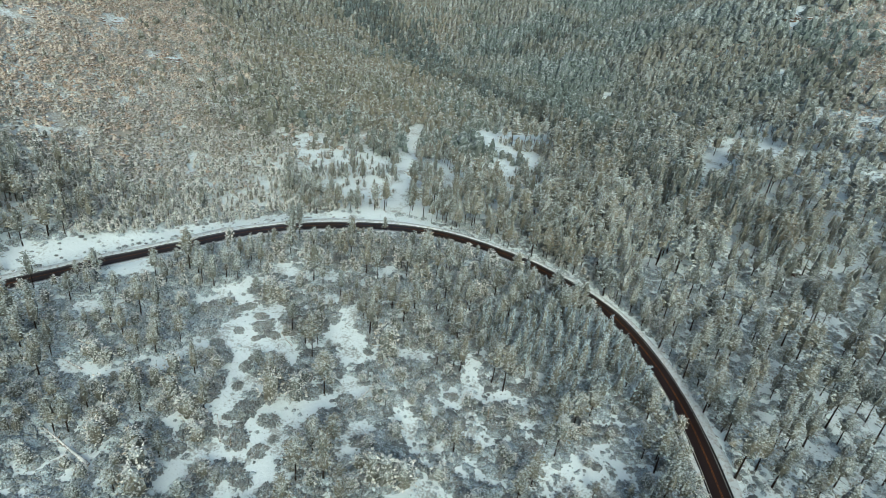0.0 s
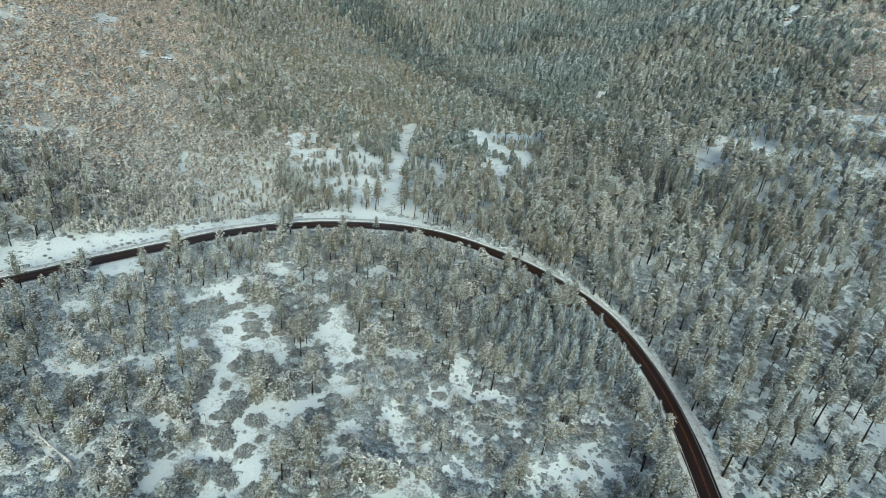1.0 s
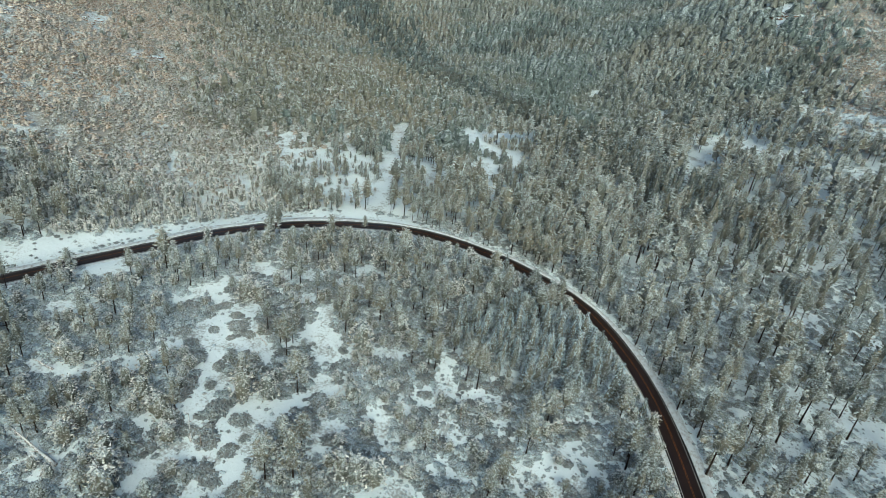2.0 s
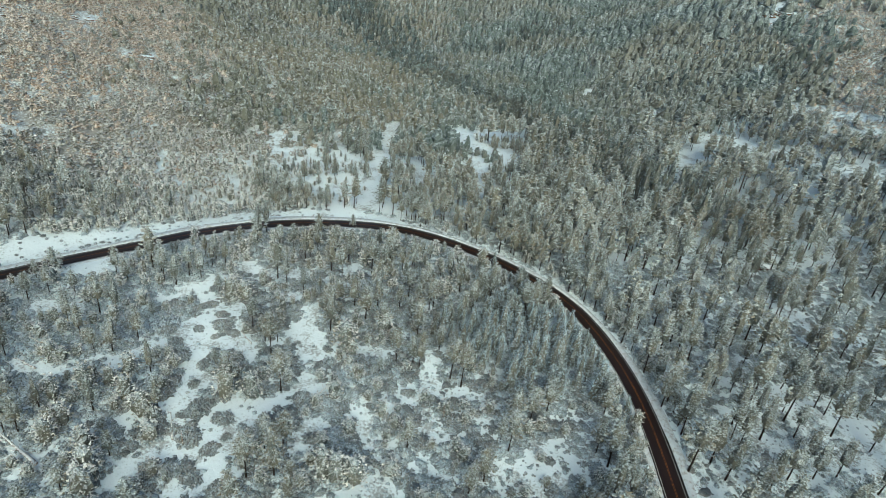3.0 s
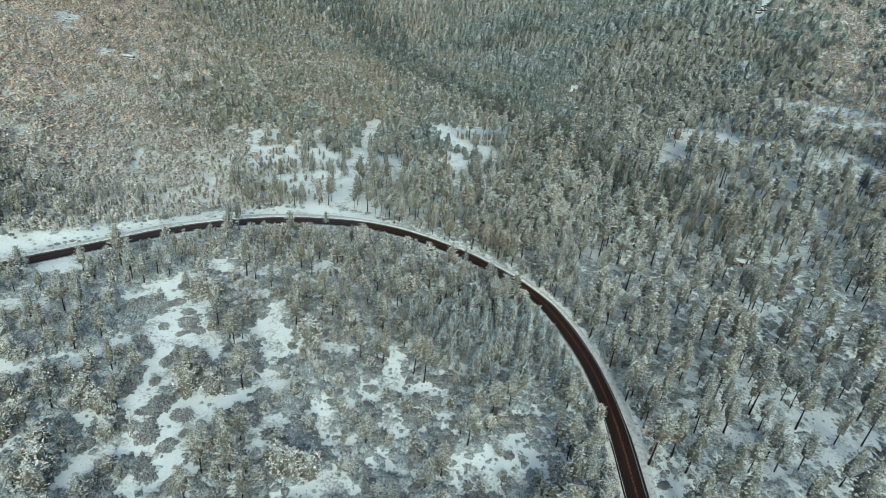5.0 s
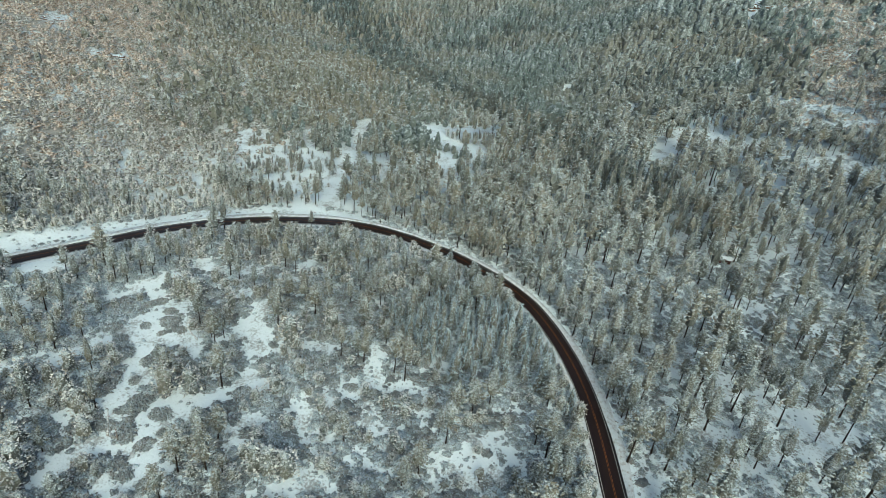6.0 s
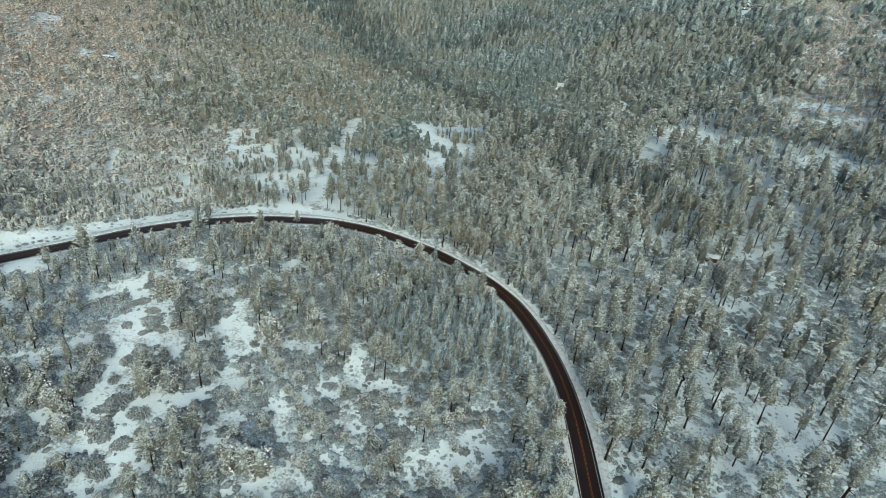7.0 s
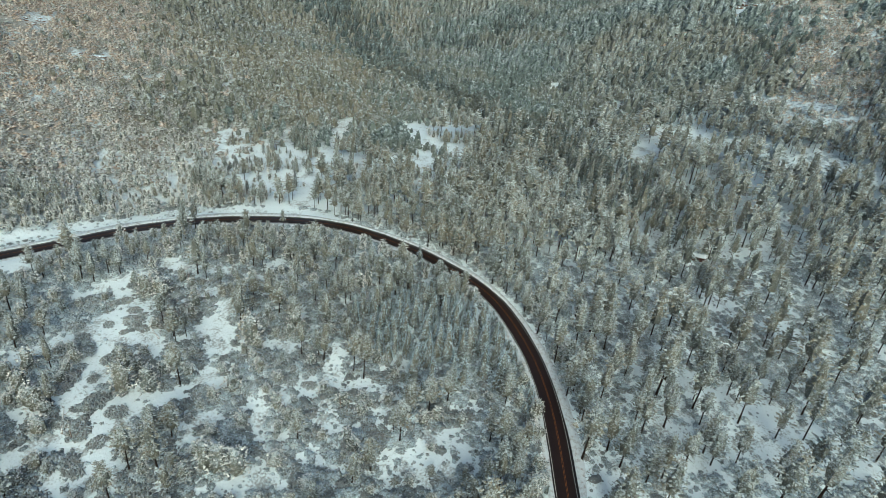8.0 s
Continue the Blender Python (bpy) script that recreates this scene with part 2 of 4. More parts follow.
gx, gy = graded(-180, 230, 2.0, 3200), graded(70, 330, 2.0, 3200)
X, Y = np.meshgrid(gx, gy, indexing="ij")
gz = land(X.ravel(), Y.ravel())
index = np.arange(len(gx) * len(gy)).reshape(len(gx), len(gy))
quads = np.stack([index[:-1, :-1], index[1:, :-1], index[1:, 1:], index[:-1, 1:]], -1).reshape(-1, 4)
ground = mesh_object("ground", np.stack([X.ravel(), Y.ravel(), gz], -1), quads, GROUND, smooth=True)
tagged(ground, "snow-covered valley floor and hillsides with dead litter", "ground", kind="structure")


def ribbon(name, profile, material, parent=None, label="", thick=0.0, wobble=None, start=0, stop=None):
    """A band along the road. profile: (offset from the middle line, height above it), from the inner to the outer side."""
    line, z = LINE[start:stop], LINE_Z[start:stop]
    t = np.gradient(line, axis=0)
    t /= np.linalg.norm(t, axis=1)[:, None]
    out = np.stack([t[:, 1], -t[:, 0]], -1)
    rows = []
    for k, (o, h) in enumerate(profile):
        shift = wobble[k][start:stop] if wobble else 0.0
        p = line + out * (np.full(len(line), o) + shift)[:, None]
        rows.append(np.column_stack([p, z + h]))
    m, n_ = len(line), len(profile)
    v = np.stack(rows, 1).reshape(-1, 3)
    i = np.arange(m * n_).reshape(m, n_)
    f = np.stack([i[:-1, :-1], i[:-1, 1:], i[1:, 1:], i[1:, :-1]], -1).reshape(-1, 4)
    return mesh_object(name, v, f, material, parent, True, label)


rng = np.random.default_rng(7)


def waver(size, length):
    r = rng.normal(size=len(LINE) + 2 * length)
    k = np.hanning(length)
    v = np.convolve(r, k / np.sqrt((k ** 2).sum()), "same")[length:-length]
    return size * v


road = ribbon("road", [(-3.75, -0.25), (-3.7, 0.0), (-1.8, 0.05), (0, 0.08), (1.8, 0.05), (3.5, 0.0), (3.55, -0.25)], ASPHALT)
tagged(road, "wet dark red-brown two-lane asphalt road curving through snow", "road", kind="structure")
ribbon("wet_strip", [(2.55, 0.035), (3.0, 0.026), (3.5, 0.008)], WETROAD, road, "black wet strip along the outer road edge")
ribbon("wet_strip", [(-3.66, 0.012), (-3.3, 0.02)], WETROAD, road, "black wet strip along the inner road edge")
ribbon("centre_line", [(-0.24, 0.086), (-0.1, 0.088)], YELLOW, road, "worn orange-yellow centre line")
ribbon("centre_line", [(0.1, 0.088), (0.24, 0.086)], YELLOW, road, "worn orange-yellow centre line")
ribbon("edge_line", [(-3.28, 0.018), (-3.1, 0.022)], WHITE, road, "worn white edge line")
ribbon("edge_line", [(2.62, 0.042), (2.76, 0.04)], WHITE, road, "worn white edge line half under snow")

w1, w2, w3 = waver(0.12, 14), waver(0.5, 30), waver(0.25, 20)
bank = ribbon("snow_bank", [(3.3, -0.05), (3.65, 0.22), (4.4, 0.4), (5.0, 0.3), (5.9, 0.1), (6.8, -0.35)], GRIT, wobble=[w1, w1, w3, w3, w2, w2])
tagged(bank, "ploughed snow bank along the outer road edge", "snow bank", kind="structure")
w4, w5 = waver(0.12, 14), waver(0.5, 30)
verge = ribbon("snow_verge", [(-6.6, -0.3), (-5.6, 0.05), (-4.6, 0.16), (-3.8, 0.1), (-3.6, -0.06)], GRIT, wobble=[w5, w5, w4, w4, w4])
tagged(verge, "gritty pinkish snow verge along the inner road edge", "snow verge", kind="structure")

# ---- where the trees stand ----
GLADE_NORTH = [  # open snow between the scrub: x, y to x, y, half width
    (-73.3, 176.6, -66.7, 181.9, 1.7), (-67.6, 184.4, -60.3, 189.6, 2.1), (-61.2, 192.3, -56, 195.4, 1), (-62.1, 185.9, -55.1, 174.4, 2.9), (-55.1, 174.4, -45.7, 175.4, 2.1),
    (-47.2, 177, -42.8, 165.7, 1.7), (-60.7, 159.1, -53.2, 163.5, 2.9), (-59.9, 164.1, -53.4, 169.5, 2.9), (-54.9, 171.1, -50.5, 160.9, 2.5), (-49.6, 158.3, -37.3, 156.7, 2.5),
    (-39.9, 159.1, -34.9, 154.3, 2.1), (-53, 155.1, -49.7, 142.2, 2.4), (-55.6, 157.4, -52.4, 152.5, 2.9), (-50.4, 143.4, -48.8, 134.6, 2.5), (-47, 137.6, -42.9, 138.5, 1.7),
    (-72.5, 142.9, -70.2, 146.8, 2.1), (-70.5, 147.5, -63.7, 153.5, 1.5), (-63.7, 153.5, -57.4, 157.5, 1.5),
]
GLADE_SOUTH = [
    (-51.1, 128.5, -48.2, 131.1, 2.9), (-49.1, 133.3, -48.9, 137.1, 2.1), (-43.7, 129.6, -36.8, 127.8, 1.2), (-36.7, 127.4, -28.9, 130.3, 4.2), (-32.4, 131.3, -34.7, 133.4, 2.1),
    (-34.1, 126.6, -35.8, 120, 2.5), (-37.6, 118.8, -35.8, 120, 2.9), (-34.7, 119.1, -31.3, 115.6, 2.5), (-32.5, 114.6, -34.5, 112, 2.1), (-49.7, 113.7, -41, 113.9, 2.5),
    (-40.7, 113, -37.7, 116.8, 1.5), (-34.8, 110.7, -37.6, 104.7, 1), (-36.2, 104.8, -31, 105.9, 3.8), (-32.3, 107.5, -33.2, 104.1, 2.5), (-39.5, 102.3, -41.8, 101.4, 2.1),
    (-55.4, 103.2, -55.1, 109.7, 2.5), (-64.2, 121.6, -60.9, 124, 1.3),
]
GLADE_EDGES = [
    (-105.4, 162.8, -96.9, 166.2, 2.5), (-96.4, 135.8, -90.5, 137.7, 1.7), (-89.3, 135.6, -80.3, 137.5, 1.5), (-104.3, 184.5, -96.3, 189.7, 2.9), (-50.4, 201.6, -47.7, 203.6, 2.9),
    (-43.5, 200.2, -31, 202.3, 1.5), (-31.4, 199.3, -27.3, 200.2, 2.5), (-19.1, 197.5, -13.5, 195.8, 1.7), (-11.6, 204.9, -8.8, 208.7, 2.5), (-27.5, 161.1, -21.6, 163.8, 1.5),
    (-22.9, 165.7, -17.4, 161.7, 4.2), (-21, 169.9, -17.2, 156.3, 3.4), (-17.2, 156.3, -14, 153.6, 1.7), (-20.8, 178.8, -21.5, 172.6, 1.3), (-32, 183.9, -27.9, 183.7, 1.2),
    (-17.4, 144.4, -14.5, 138.6, 2.1), (-21.5, 136.4, -16.2, 138.8, 1.8), (-15, 137.3, -9.9, 141.3, 2.1),
]
CLEARINGS = [
    (-13.2, 124.9, -9.7, 127.2, 1.6), (-12.9, 116.7, -13.5, 122.7, 1.6), (1.8, 158.9, 6.5, 158.3, 2.5), (5.1, 153.5, 6.6, 156.8, 1.4), (20.5, 159.6, 22.8, 149.6, 1.9),
    (20.1, 149.4, 23, 142.5, 2.2), (16.9, 141.4, 23, 142.5, 2.2), (10, 140, 15.4, 137.5, 2.5), (8.6, 137.6, 10.9, 131.5, 1.2), (0.7, 133.1, 3.2, 127.2, 2.5),
    (2.4, 127.2, 5.3, 123.5, 1.6), (20.9, 130.7, 23.6, 125, 1.9), (31, 143.4, 34.5, 141.4, 2.5), (24.9, 140.4, 29.2, 143.2, 1.2), (41.5, 155.7, 44.3, 153.6, 1.9),
    (35.3, 179.1, 36.8, 174.4, 1.2), (28.1, 171.9, 33.1, 171, 1.1), (37.8, 132.6, 43, 134.3, 1.6),
]
HOLLOWS = [
    (4.6, 105.9, 13.1, 108, 2.8), (4.7, 104.5, 0.7, 103.2, 1.9), (48.5, 118.4, 59.2, 114.7, 2.6), (60.9, 125.2, 64.6, 117.5, 2.2), (52.2, 123.5, 58.8, 122.6, 1.9),
    (40.9, 110.4, 46.4, 112.3, 1.9), (40.5, 117.3, 41.7, 110.4, 1.6),
]
LOG_BEDS = [(-74.9, 105.2, -89.9, 113.4, 0.7), (-46.7, 117.0, -50.1, 125.2, 1.1)]      # trampled snow where the long logs lie
GLADES = np.array(GLADE_NORTH + GLADE_SOUTH + GLADE_EDGES + [(*g[:4], 0.8 * g[4]) for g in CLEARINGS + HOLLOWS] + LOG_BEDS)
PULLOUT = np.array([  # the forest track beyond the road, and the open verge
    (-18.2, 253.3, 2.8, 252.3, 3.5), (-10.2, 263.3, -8.3, 284.3, 3.2), (-8.3, 284.3, -7.6, 318.3, 3.6), (-7.6, 318.3, -5, 402, 3.8), (-52.2, 283.2, -26.2, 282.3, 5),
    (-135.5, 178.6, -117.4, 200.8, 5), (-117.4, 200.8, -94.2, 223, 2.5), (-94.2, 223, -61.2, 247.2, 2.5), (-61.2, 247.2, -21.2, 256.2, 3), (-104.3, 185.8, -97.2, 189.9, 4),
    (-151.3, 281.2, -147.2, 289.3, 2.5), (-169.6, 259.9, -167.6, 268, 2.5), (-178.8, 249.8, -175.7, 256.8, 2.5), (-164.5, 272, -161.4, 278.1, 2), (-172.7, 272.9, -167.6, 277, 2.5),
    (-180.3, 394.7, -175.2, 401.7, 3), (-172.2, 407.8, -166, 414.9, 3), (-208.1, 405.1, -209.2, 425.1, 4), (-230.6, 344.6, -224.5, 351.7, 4), (-225.6, 382.7, -213.2, 394, 4),
])
EAST = np.array([   # bare snow under and between the tall eastern pines
    (350.7, 636.2, 368.4, 627.1, 8), (357.3, 663.1, 375, 655.9, 11), (169.8, 578.3, 173.7, 585.3, 5),
    (237, 460, 254, 420, 3.5), (257, 390, 272, 389, 3.5), (233, 306, 242, 298, 4.2), (239, 339, 251, 351, 2.8), (207, 337, 213, 339, 2.8),
    (215, 292, 220, 286, 2.8), (118, 288, 124, 281, 2.8), (123, 217, 126, 214, 2.4), (144, 247, 153, 267, 2.1), (219, 421, 219, 400, 2.8),
    (208, 205, 215, 192, 4.2), (216, 221, 216, 214, 2.1), (130, 168, 138, 173, 2.4), (130, 144, 139, 138, 4.2), (138, 127, 155, 139, 4.2),
    (166, 137, 172, 132, 4.9), (168, 161, 184, 173, 2.8), (149, 163, 149, 152, 2.8), (138, 161, 137, 151, 2.8),
])
OPENINGS = np.array([   # snow that shows between the stands beyond the road
    (41, 398, 79, 421, 10), (44, 381, 53, 372, 8), (49.5, 345, 48, 323, 5.5), (70, 375, 69, 343, 6), (62, 314, 64, 305, 5), (47, 290, 48, 299, 5), (14, 319, 14, 296, 5),
    (33, 328, 37, 333, 4.5), (-68, 330, -50, 338, 5), (-62, 310, -42, 326, 3.8), (-36, 336, -20, 324, 3.8), (-50, 291, -20, 299, 3.4), (-36, 276, -20, 277, 3),
    (-78, 350, -64, 358, 4), (232, 445, 250, 438, 9), (250, 425, 256, 400, 9), (258, 389, 268, 389, 8), (198, 404, 216, 424, 8), (198, 392, 199, 384, 6), (213, 345, 213, 339, 6), (240, 343, 246, 352, 6),
    (312, 399, 330, 390, 7), (288, 354, 295, 334, 7), (276, 360, 289, 352, 5), (320, 430, 332, 412, 7), (166, 582, 170, 580, 4), (216, 530, 219, 522, 5),
])
EAST_BRUSH = np.array([   # low brush with few trees
    (156, 262, 188, 253, 9), (140, 227, 164, 226, 12), (158, 213, 179, 208, 8), (141, 246, 142, 211, 8), (303, 400, 322, 384, 14),
    (301, 448, 317, 419, 10), (245, 297, 242, 274, 7), (274, 336, 295, 324, 9), (198, 219, 232, 237, 8), (192, 199, 173, 186, 6),
    (276, 358, 295, 334, 10), (312, 399, 330, 390, 9), (320, 430, 332, 412, 8),
])
SLOPES = np.array([   # the eastern slope, which carries low bushes
    (411, 597, 354, 435, 45), (384, 602, 342, 488, 22), (294, 611, 315, 612, 14), (344, 474, 345, 419, 22), (345, 419, 334, 388, 14),
])
THIN = np.array([   # thin stands on open snow
    (-74, 347, -17, 362, 14), (-61, 316, -12, 311, 14), (-32, 286, -15, 285, 7), (41, 402, 81, 434, 12), (47, 358, 59, 331, 9),
    (22, 346, 36, 332, 7), (0, 364, 11, 359, 8), (45, 322, 76, 385, 13),
    (113, 125, 171, 135, 18), (134, 143, 167, 154, 16), (264, 528, 323, 433, 8),
    (-172.7, 272.9, -167.6, 277, 9), (-207.1, 395.1, -212.2, 436.1, 12), (-178.3, 395.7, -168.1, 414.9, 8), (-230.6, 338.6, -228.6, 365.6, 14), (-162.6, 319, -157.5, 323.1, 7),
])


def inside(x, y, strokes, grow=0.0, ragged=1.2):
    """How deep a place lies inside the strokes: over 0 inside, under 0 outside."""
    wave = ragged * (np.sin(x / 2.3 + 2 * np.sin(y / 3.1)) + np.sin(y / 1.9 + x / 4.7)) * 0.5
    best = np.full(len(x), -1e9)
    for ax, ay, bx, by, r in strokes:
        dx, dy = bx - ax, by - ay
        s = np.clip(((x - ax) * dx + (y - ay) * dy) / max(1e-6, dx * dx + dy * dy), 0, 1)
        best = np.maximum(best, r + grow + wave - np.hypot(x - ax - s * dx, y - ay - s * dy))
    return best


def open_snow(x, y, grow=0.0):
    d, side, _ = from_road(x, y)
    kerb = np.where(side > 0, np.where(x > -10, 5.9, 6.6), 5.0) - d
    out = kerb
    for strokes, less in ((GLADES, 0.0), (PULLOUT, 0.0), (EAST, 0.5), (OPENINGS, 1.6)):
        out = np.maximum(out, inside(x, y, strokes, grow - less))
    return out


def seen(x, y, spare=12.0):
    """The part of the valley that is planted."""
    return (y > 78) & (x > -0.80 * y - 18 - spare) & (x < 0.80 * y + 96 + spare)


def scatter(step, low, high, seed):
    """Jittered places with y between low and high inside the sweep."""
    r = np.random.default_rng(seed)
    xs, ys = np.arange(-0.8 * high - 60, 0.8 * high + 130, step), np.arange(low, high, step * 0.9)
    a, b = np.meshgrid(xs, ys, indexing="ij")
    a = a + (np.arange(len(ys)) % 2) * step / 2
    a, b = a.ravel() + r.uniform(-0.42, 0.42, a.size) * step, b.ravel() + r.uniform(-0.42, 0.42, a.size) * step
    ok = seen(a, b) & (b >= low) & (b < high)
    return a[ok], b[ok], r


# ---- trees ----
def solid(kind):
    """A unit ball of few faces: 6 corners for near clumps, 4 for far ones, 42 for boulders."""
    if kind == 4:
        v = np.array([(1, 0, -0.4), (-0.5, 0.87, -0.4), (-0.5, -0.87, -0.4), (0, 0, 1)], float)
        return v, np.array([(0, 1, 3), (1, 2, 3), (2, 0, 3), (0, 2, 1)])
    if kind == 6:
        v = np.array([(1, 0, 0), (-1, 0, 0), (0, 1, 0), (0, -1, 0), (0, 0, 1), (0, 0, -1)], float)
        return v, np.array([(0, 2, 4), (2, 1, 4), (1, 3, 4), (3, 0, 4), (2, 0, 5), (1, 2, 5), (3, 1, 5), (0, 3, 5)])
    bm = bmesh.new()
    bmesh.ops.create_icosphere(bm, subdivisions=2, radius=1.0)
    v = np.array([q.co[:] for q in bm.verts])
    f = np.array([[q.index for q in face.verts] for face in bm.faces])
    bm.free()
    return v, f


BALLS = {4: solid(4), 6: solid(6), 42: solid(42)}


def profile(kind, h):
    """Half width of a crown at the height h, both as shares of the whole."""
    h = np.clip(h, 0, 1)
    if kind == "pine":
        return np.clip(1.06 - h, 0.06, 1) ** 0.72 * np.clip(0.55 + 2.6 * h, 0, 1)
    if kind == "bushy":
        return np.sqrt(np.clip(1 - (h * 0.97) ** 2.4, 0.04, 1)) * (0.78 + 0.22 * np.clip(h * 4, 0, 1))
    if kind == "far":
        return np.clip(1.05 - h, 0.05, 1) ** 0.7
    return np.clip(1.05 - h, 0.06, 1) ** 0.85


def clumps(r, kind, count, corners, size):
    """Snow-laden sprays of needles on a crown of radius 1 and height 1, each a small uneven lump at the end of a bough."""
    bv, bf = BALLS[corners]
    k = np.arange(count)
    u = (k + r.uniform(0.1, 0.9, count)) / count
    h = 0.04 + 0.92 * (u ** 1.25 if kind in ("fir", "far") else u)
    a = 2.39996 * k + r.normal(0, 0.5, count)
    wide = profile(kind, h)
    lobes = 0.86 + 0.2 * np.sin(3 * a + 6 * h + r.uniform(0, 6))
    rad = wide * lobes * np.where(r.uniform(size=count) < 0.25, r.uniform(0.15, 0.6, count), r.uniform(0.62, 0.92, count))
    s = size * r.uniform(0.65, 1.35, count) * (0.55 + 0.45 * wide)
    drop = (-0.3 if kind in ("fir", "far") else 0.12) * rad
    n = len(bv)
    v = bv[None] * r.uniform(0.72, 1.3, (count, n, 1))
    ca, sa = np.cos(a)[:, None], np.sin(a)[:, None]
    x, y = v[:, :, 0] * s[:, None] * 1.5, v[:, :, 1] * s[:, None] * 0.85
    out = np.empty((count, n, 3))
    out[:, :, 0] = x * ca - y * sa + (rad * np.cos(a))[:, None]
    out[:, :, 1] = x * sa + y * ca + (rad * np.sin(a))[:, None]
    out[:, :, 2] = v[:, :, 2] * (s * 0.42)[:, None] + (0.0 if kind in ("fir", "far") else 0.16) * x
    return out, h + 0.1 * drop, bf


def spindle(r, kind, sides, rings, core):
    """The dense inside of a crown; nearer trees get a darker colour here as painted shade."""
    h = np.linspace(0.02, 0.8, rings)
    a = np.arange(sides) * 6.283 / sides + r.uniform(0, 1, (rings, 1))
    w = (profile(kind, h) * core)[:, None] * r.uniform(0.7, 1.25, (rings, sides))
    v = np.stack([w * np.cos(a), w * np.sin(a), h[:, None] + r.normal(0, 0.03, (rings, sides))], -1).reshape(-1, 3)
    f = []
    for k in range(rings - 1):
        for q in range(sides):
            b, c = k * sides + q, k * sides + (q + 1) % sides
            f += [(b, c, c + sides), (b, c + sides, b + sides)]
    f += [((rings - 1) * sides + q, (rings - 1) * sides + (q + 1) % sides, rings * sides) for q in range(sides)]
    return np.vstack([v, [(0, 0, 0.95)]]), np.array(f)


def sprays(r, kind, count, size, scale):
    """Single tufts that fray the outline of a crown."""
    h, a = r.uniform(0.03, 1, count), r.uniform(0, 6.283, count)
    rad = profile(kind, h) * r.uniform(0.75, 1.0, count)
    c = np.stack([rad * np.cos(a), rad * np.sin(a), h], -1) * scale
    d = np.stack([np.cos(a), np.sin(a), r.uniform(-0.3, 0.7, count)], -1) + r.normal(0, 0.35, (count, 3))
    d /= np.linalg.norm(d, axis=1)[:, None]
    e = np.cross(d, r.normal(0, 1, (count, 3)))
    e *= (0.4 * size / (np.linalg.norm(e, axis=1) + 1e-6))[:, None]
    v = np.stack([c + e, c + d * size * r.uniform(0.8, 1.7, (count, 1)), c - e], 1).reshape(-1, 3)
    return v, np.arange(3 * count).reshape(-1, 3)


DETAIL = {   # lumps, corners of a lump, loose tufts, sides and rings of the inside, by nearness
    4: (130, 6, 60, 6, 4), 3: (72, 4, 20, 4, 4), 2: (38, 4, 12, 4, 3), 1: (7, 4, 4, 4, 3), 0: (4, 4, 3, 4, 2), -1: (5, 4, 2, 4, 1),
}


def tree_shape(r, kind, height, radius, bare, near):
    """Crown and trunk of one tree at full size. bare: the share of the height below the crown."""
    lumps, corners, loose, sides, rings = DETAIL[near]
    lift, scale = height * bare, np.array((radius, radius, height * (1 - bare)))
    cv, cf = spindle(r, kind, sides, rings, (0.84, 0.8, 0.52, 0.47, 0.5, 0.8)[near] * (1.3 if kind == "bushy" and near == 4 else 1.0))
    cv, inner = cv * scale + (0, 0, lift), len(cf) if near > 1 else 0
    size = (0.46, 0.38, 0.23, 0.165, 0.112, 0.42)[near]
    bv, bh, bf = clumps(r, kind, lumps, corners, size * ({"fir": 0.76, "bushy": 0.72}.get(kind, 1.0) if near == 4 else 1.0))
    bv = bv * (radius, radius, radius)
    bv[:, :, 2] += (lift + bh * scale[2])[:, None]
    n = bv.shape[1]
    bf = (bf[None] + (np.arange(lumps) * n)[:, None, None]).reshape(-1, 3)
    cf = np.vstack([cf, bf + len(cv)])
    cv = np.vstack([cv, bv.reshape(-1, 3)])
    tv, tf = sprays(r, kind, loose, (1.3, 1.0, 0.7, 0.55, 0.4, 0.8)[near], scale)
    cf = np.vstack([cf, tf + len(cv)])
    cv = np.vstack([cv, tv + (0, 0, lift)])
    rb, bend = 0.011 * height + 0.05, r.normal(0, 0.012 * height, 2)
    (rings, sides), tv = (5, 6) if near == 4 else (2, 3), []
    for k in range(rings):
        g = k / (rings - 1) * (1.0 if near == 4 else bare + 0.2)
        wide = rb * (1 - 0.8 * g) * (1.25 if k == 0 else 1)
        for q in range(sides):
            w = 6.283 * q / sides
            tv.append((math.cos(w) * wide + bend[0] * g * g, math.sin(w) * wide + bend[1] * g * g, g * height * 0.93 - (0.4 if k == 0 else 0)))
    tf = np.array([(k * sides + q, k * sides + (q + 1) % sides, (k + 1) * sides + (q + 1) % sides, (k + 1) * sides + q) for k in range(rings - 1) for q in range(sides)])
    tf = np.vstack([tf[:, [0, 1, 2]], tf[:, [0, 2, 3]]])
    if near == 4 and bare > 0.2:      # dead lower limbs
        for k in range(5):
            h0, a = height * bare * r.uniform(0.55, 1.1), r.uniform(0, 6.28)
            d = np.array((math.cos(a), math.sin(a), 0.15))
            b0 = np.array((0, 0, h0))
            e = np.array((-d[1], d[0], 0)) * 0.06
            i0 = len(tv)
            tv += [tuple(b0 + e), tuple(b0 - e), tuple(b0 + (0, 0, 0.12)), tuple(b0 + d * radius * r.uniform(0.5, 0.9))]
            tf = np.vstack([tf, [(i0, i0 + 1, i0 + 3), (i0 + 1, i0 + 2, i0 + 3), (i0 + 2, i0, i0 + 3)]])
    return cv, cf, np.array(tv), tf, inner


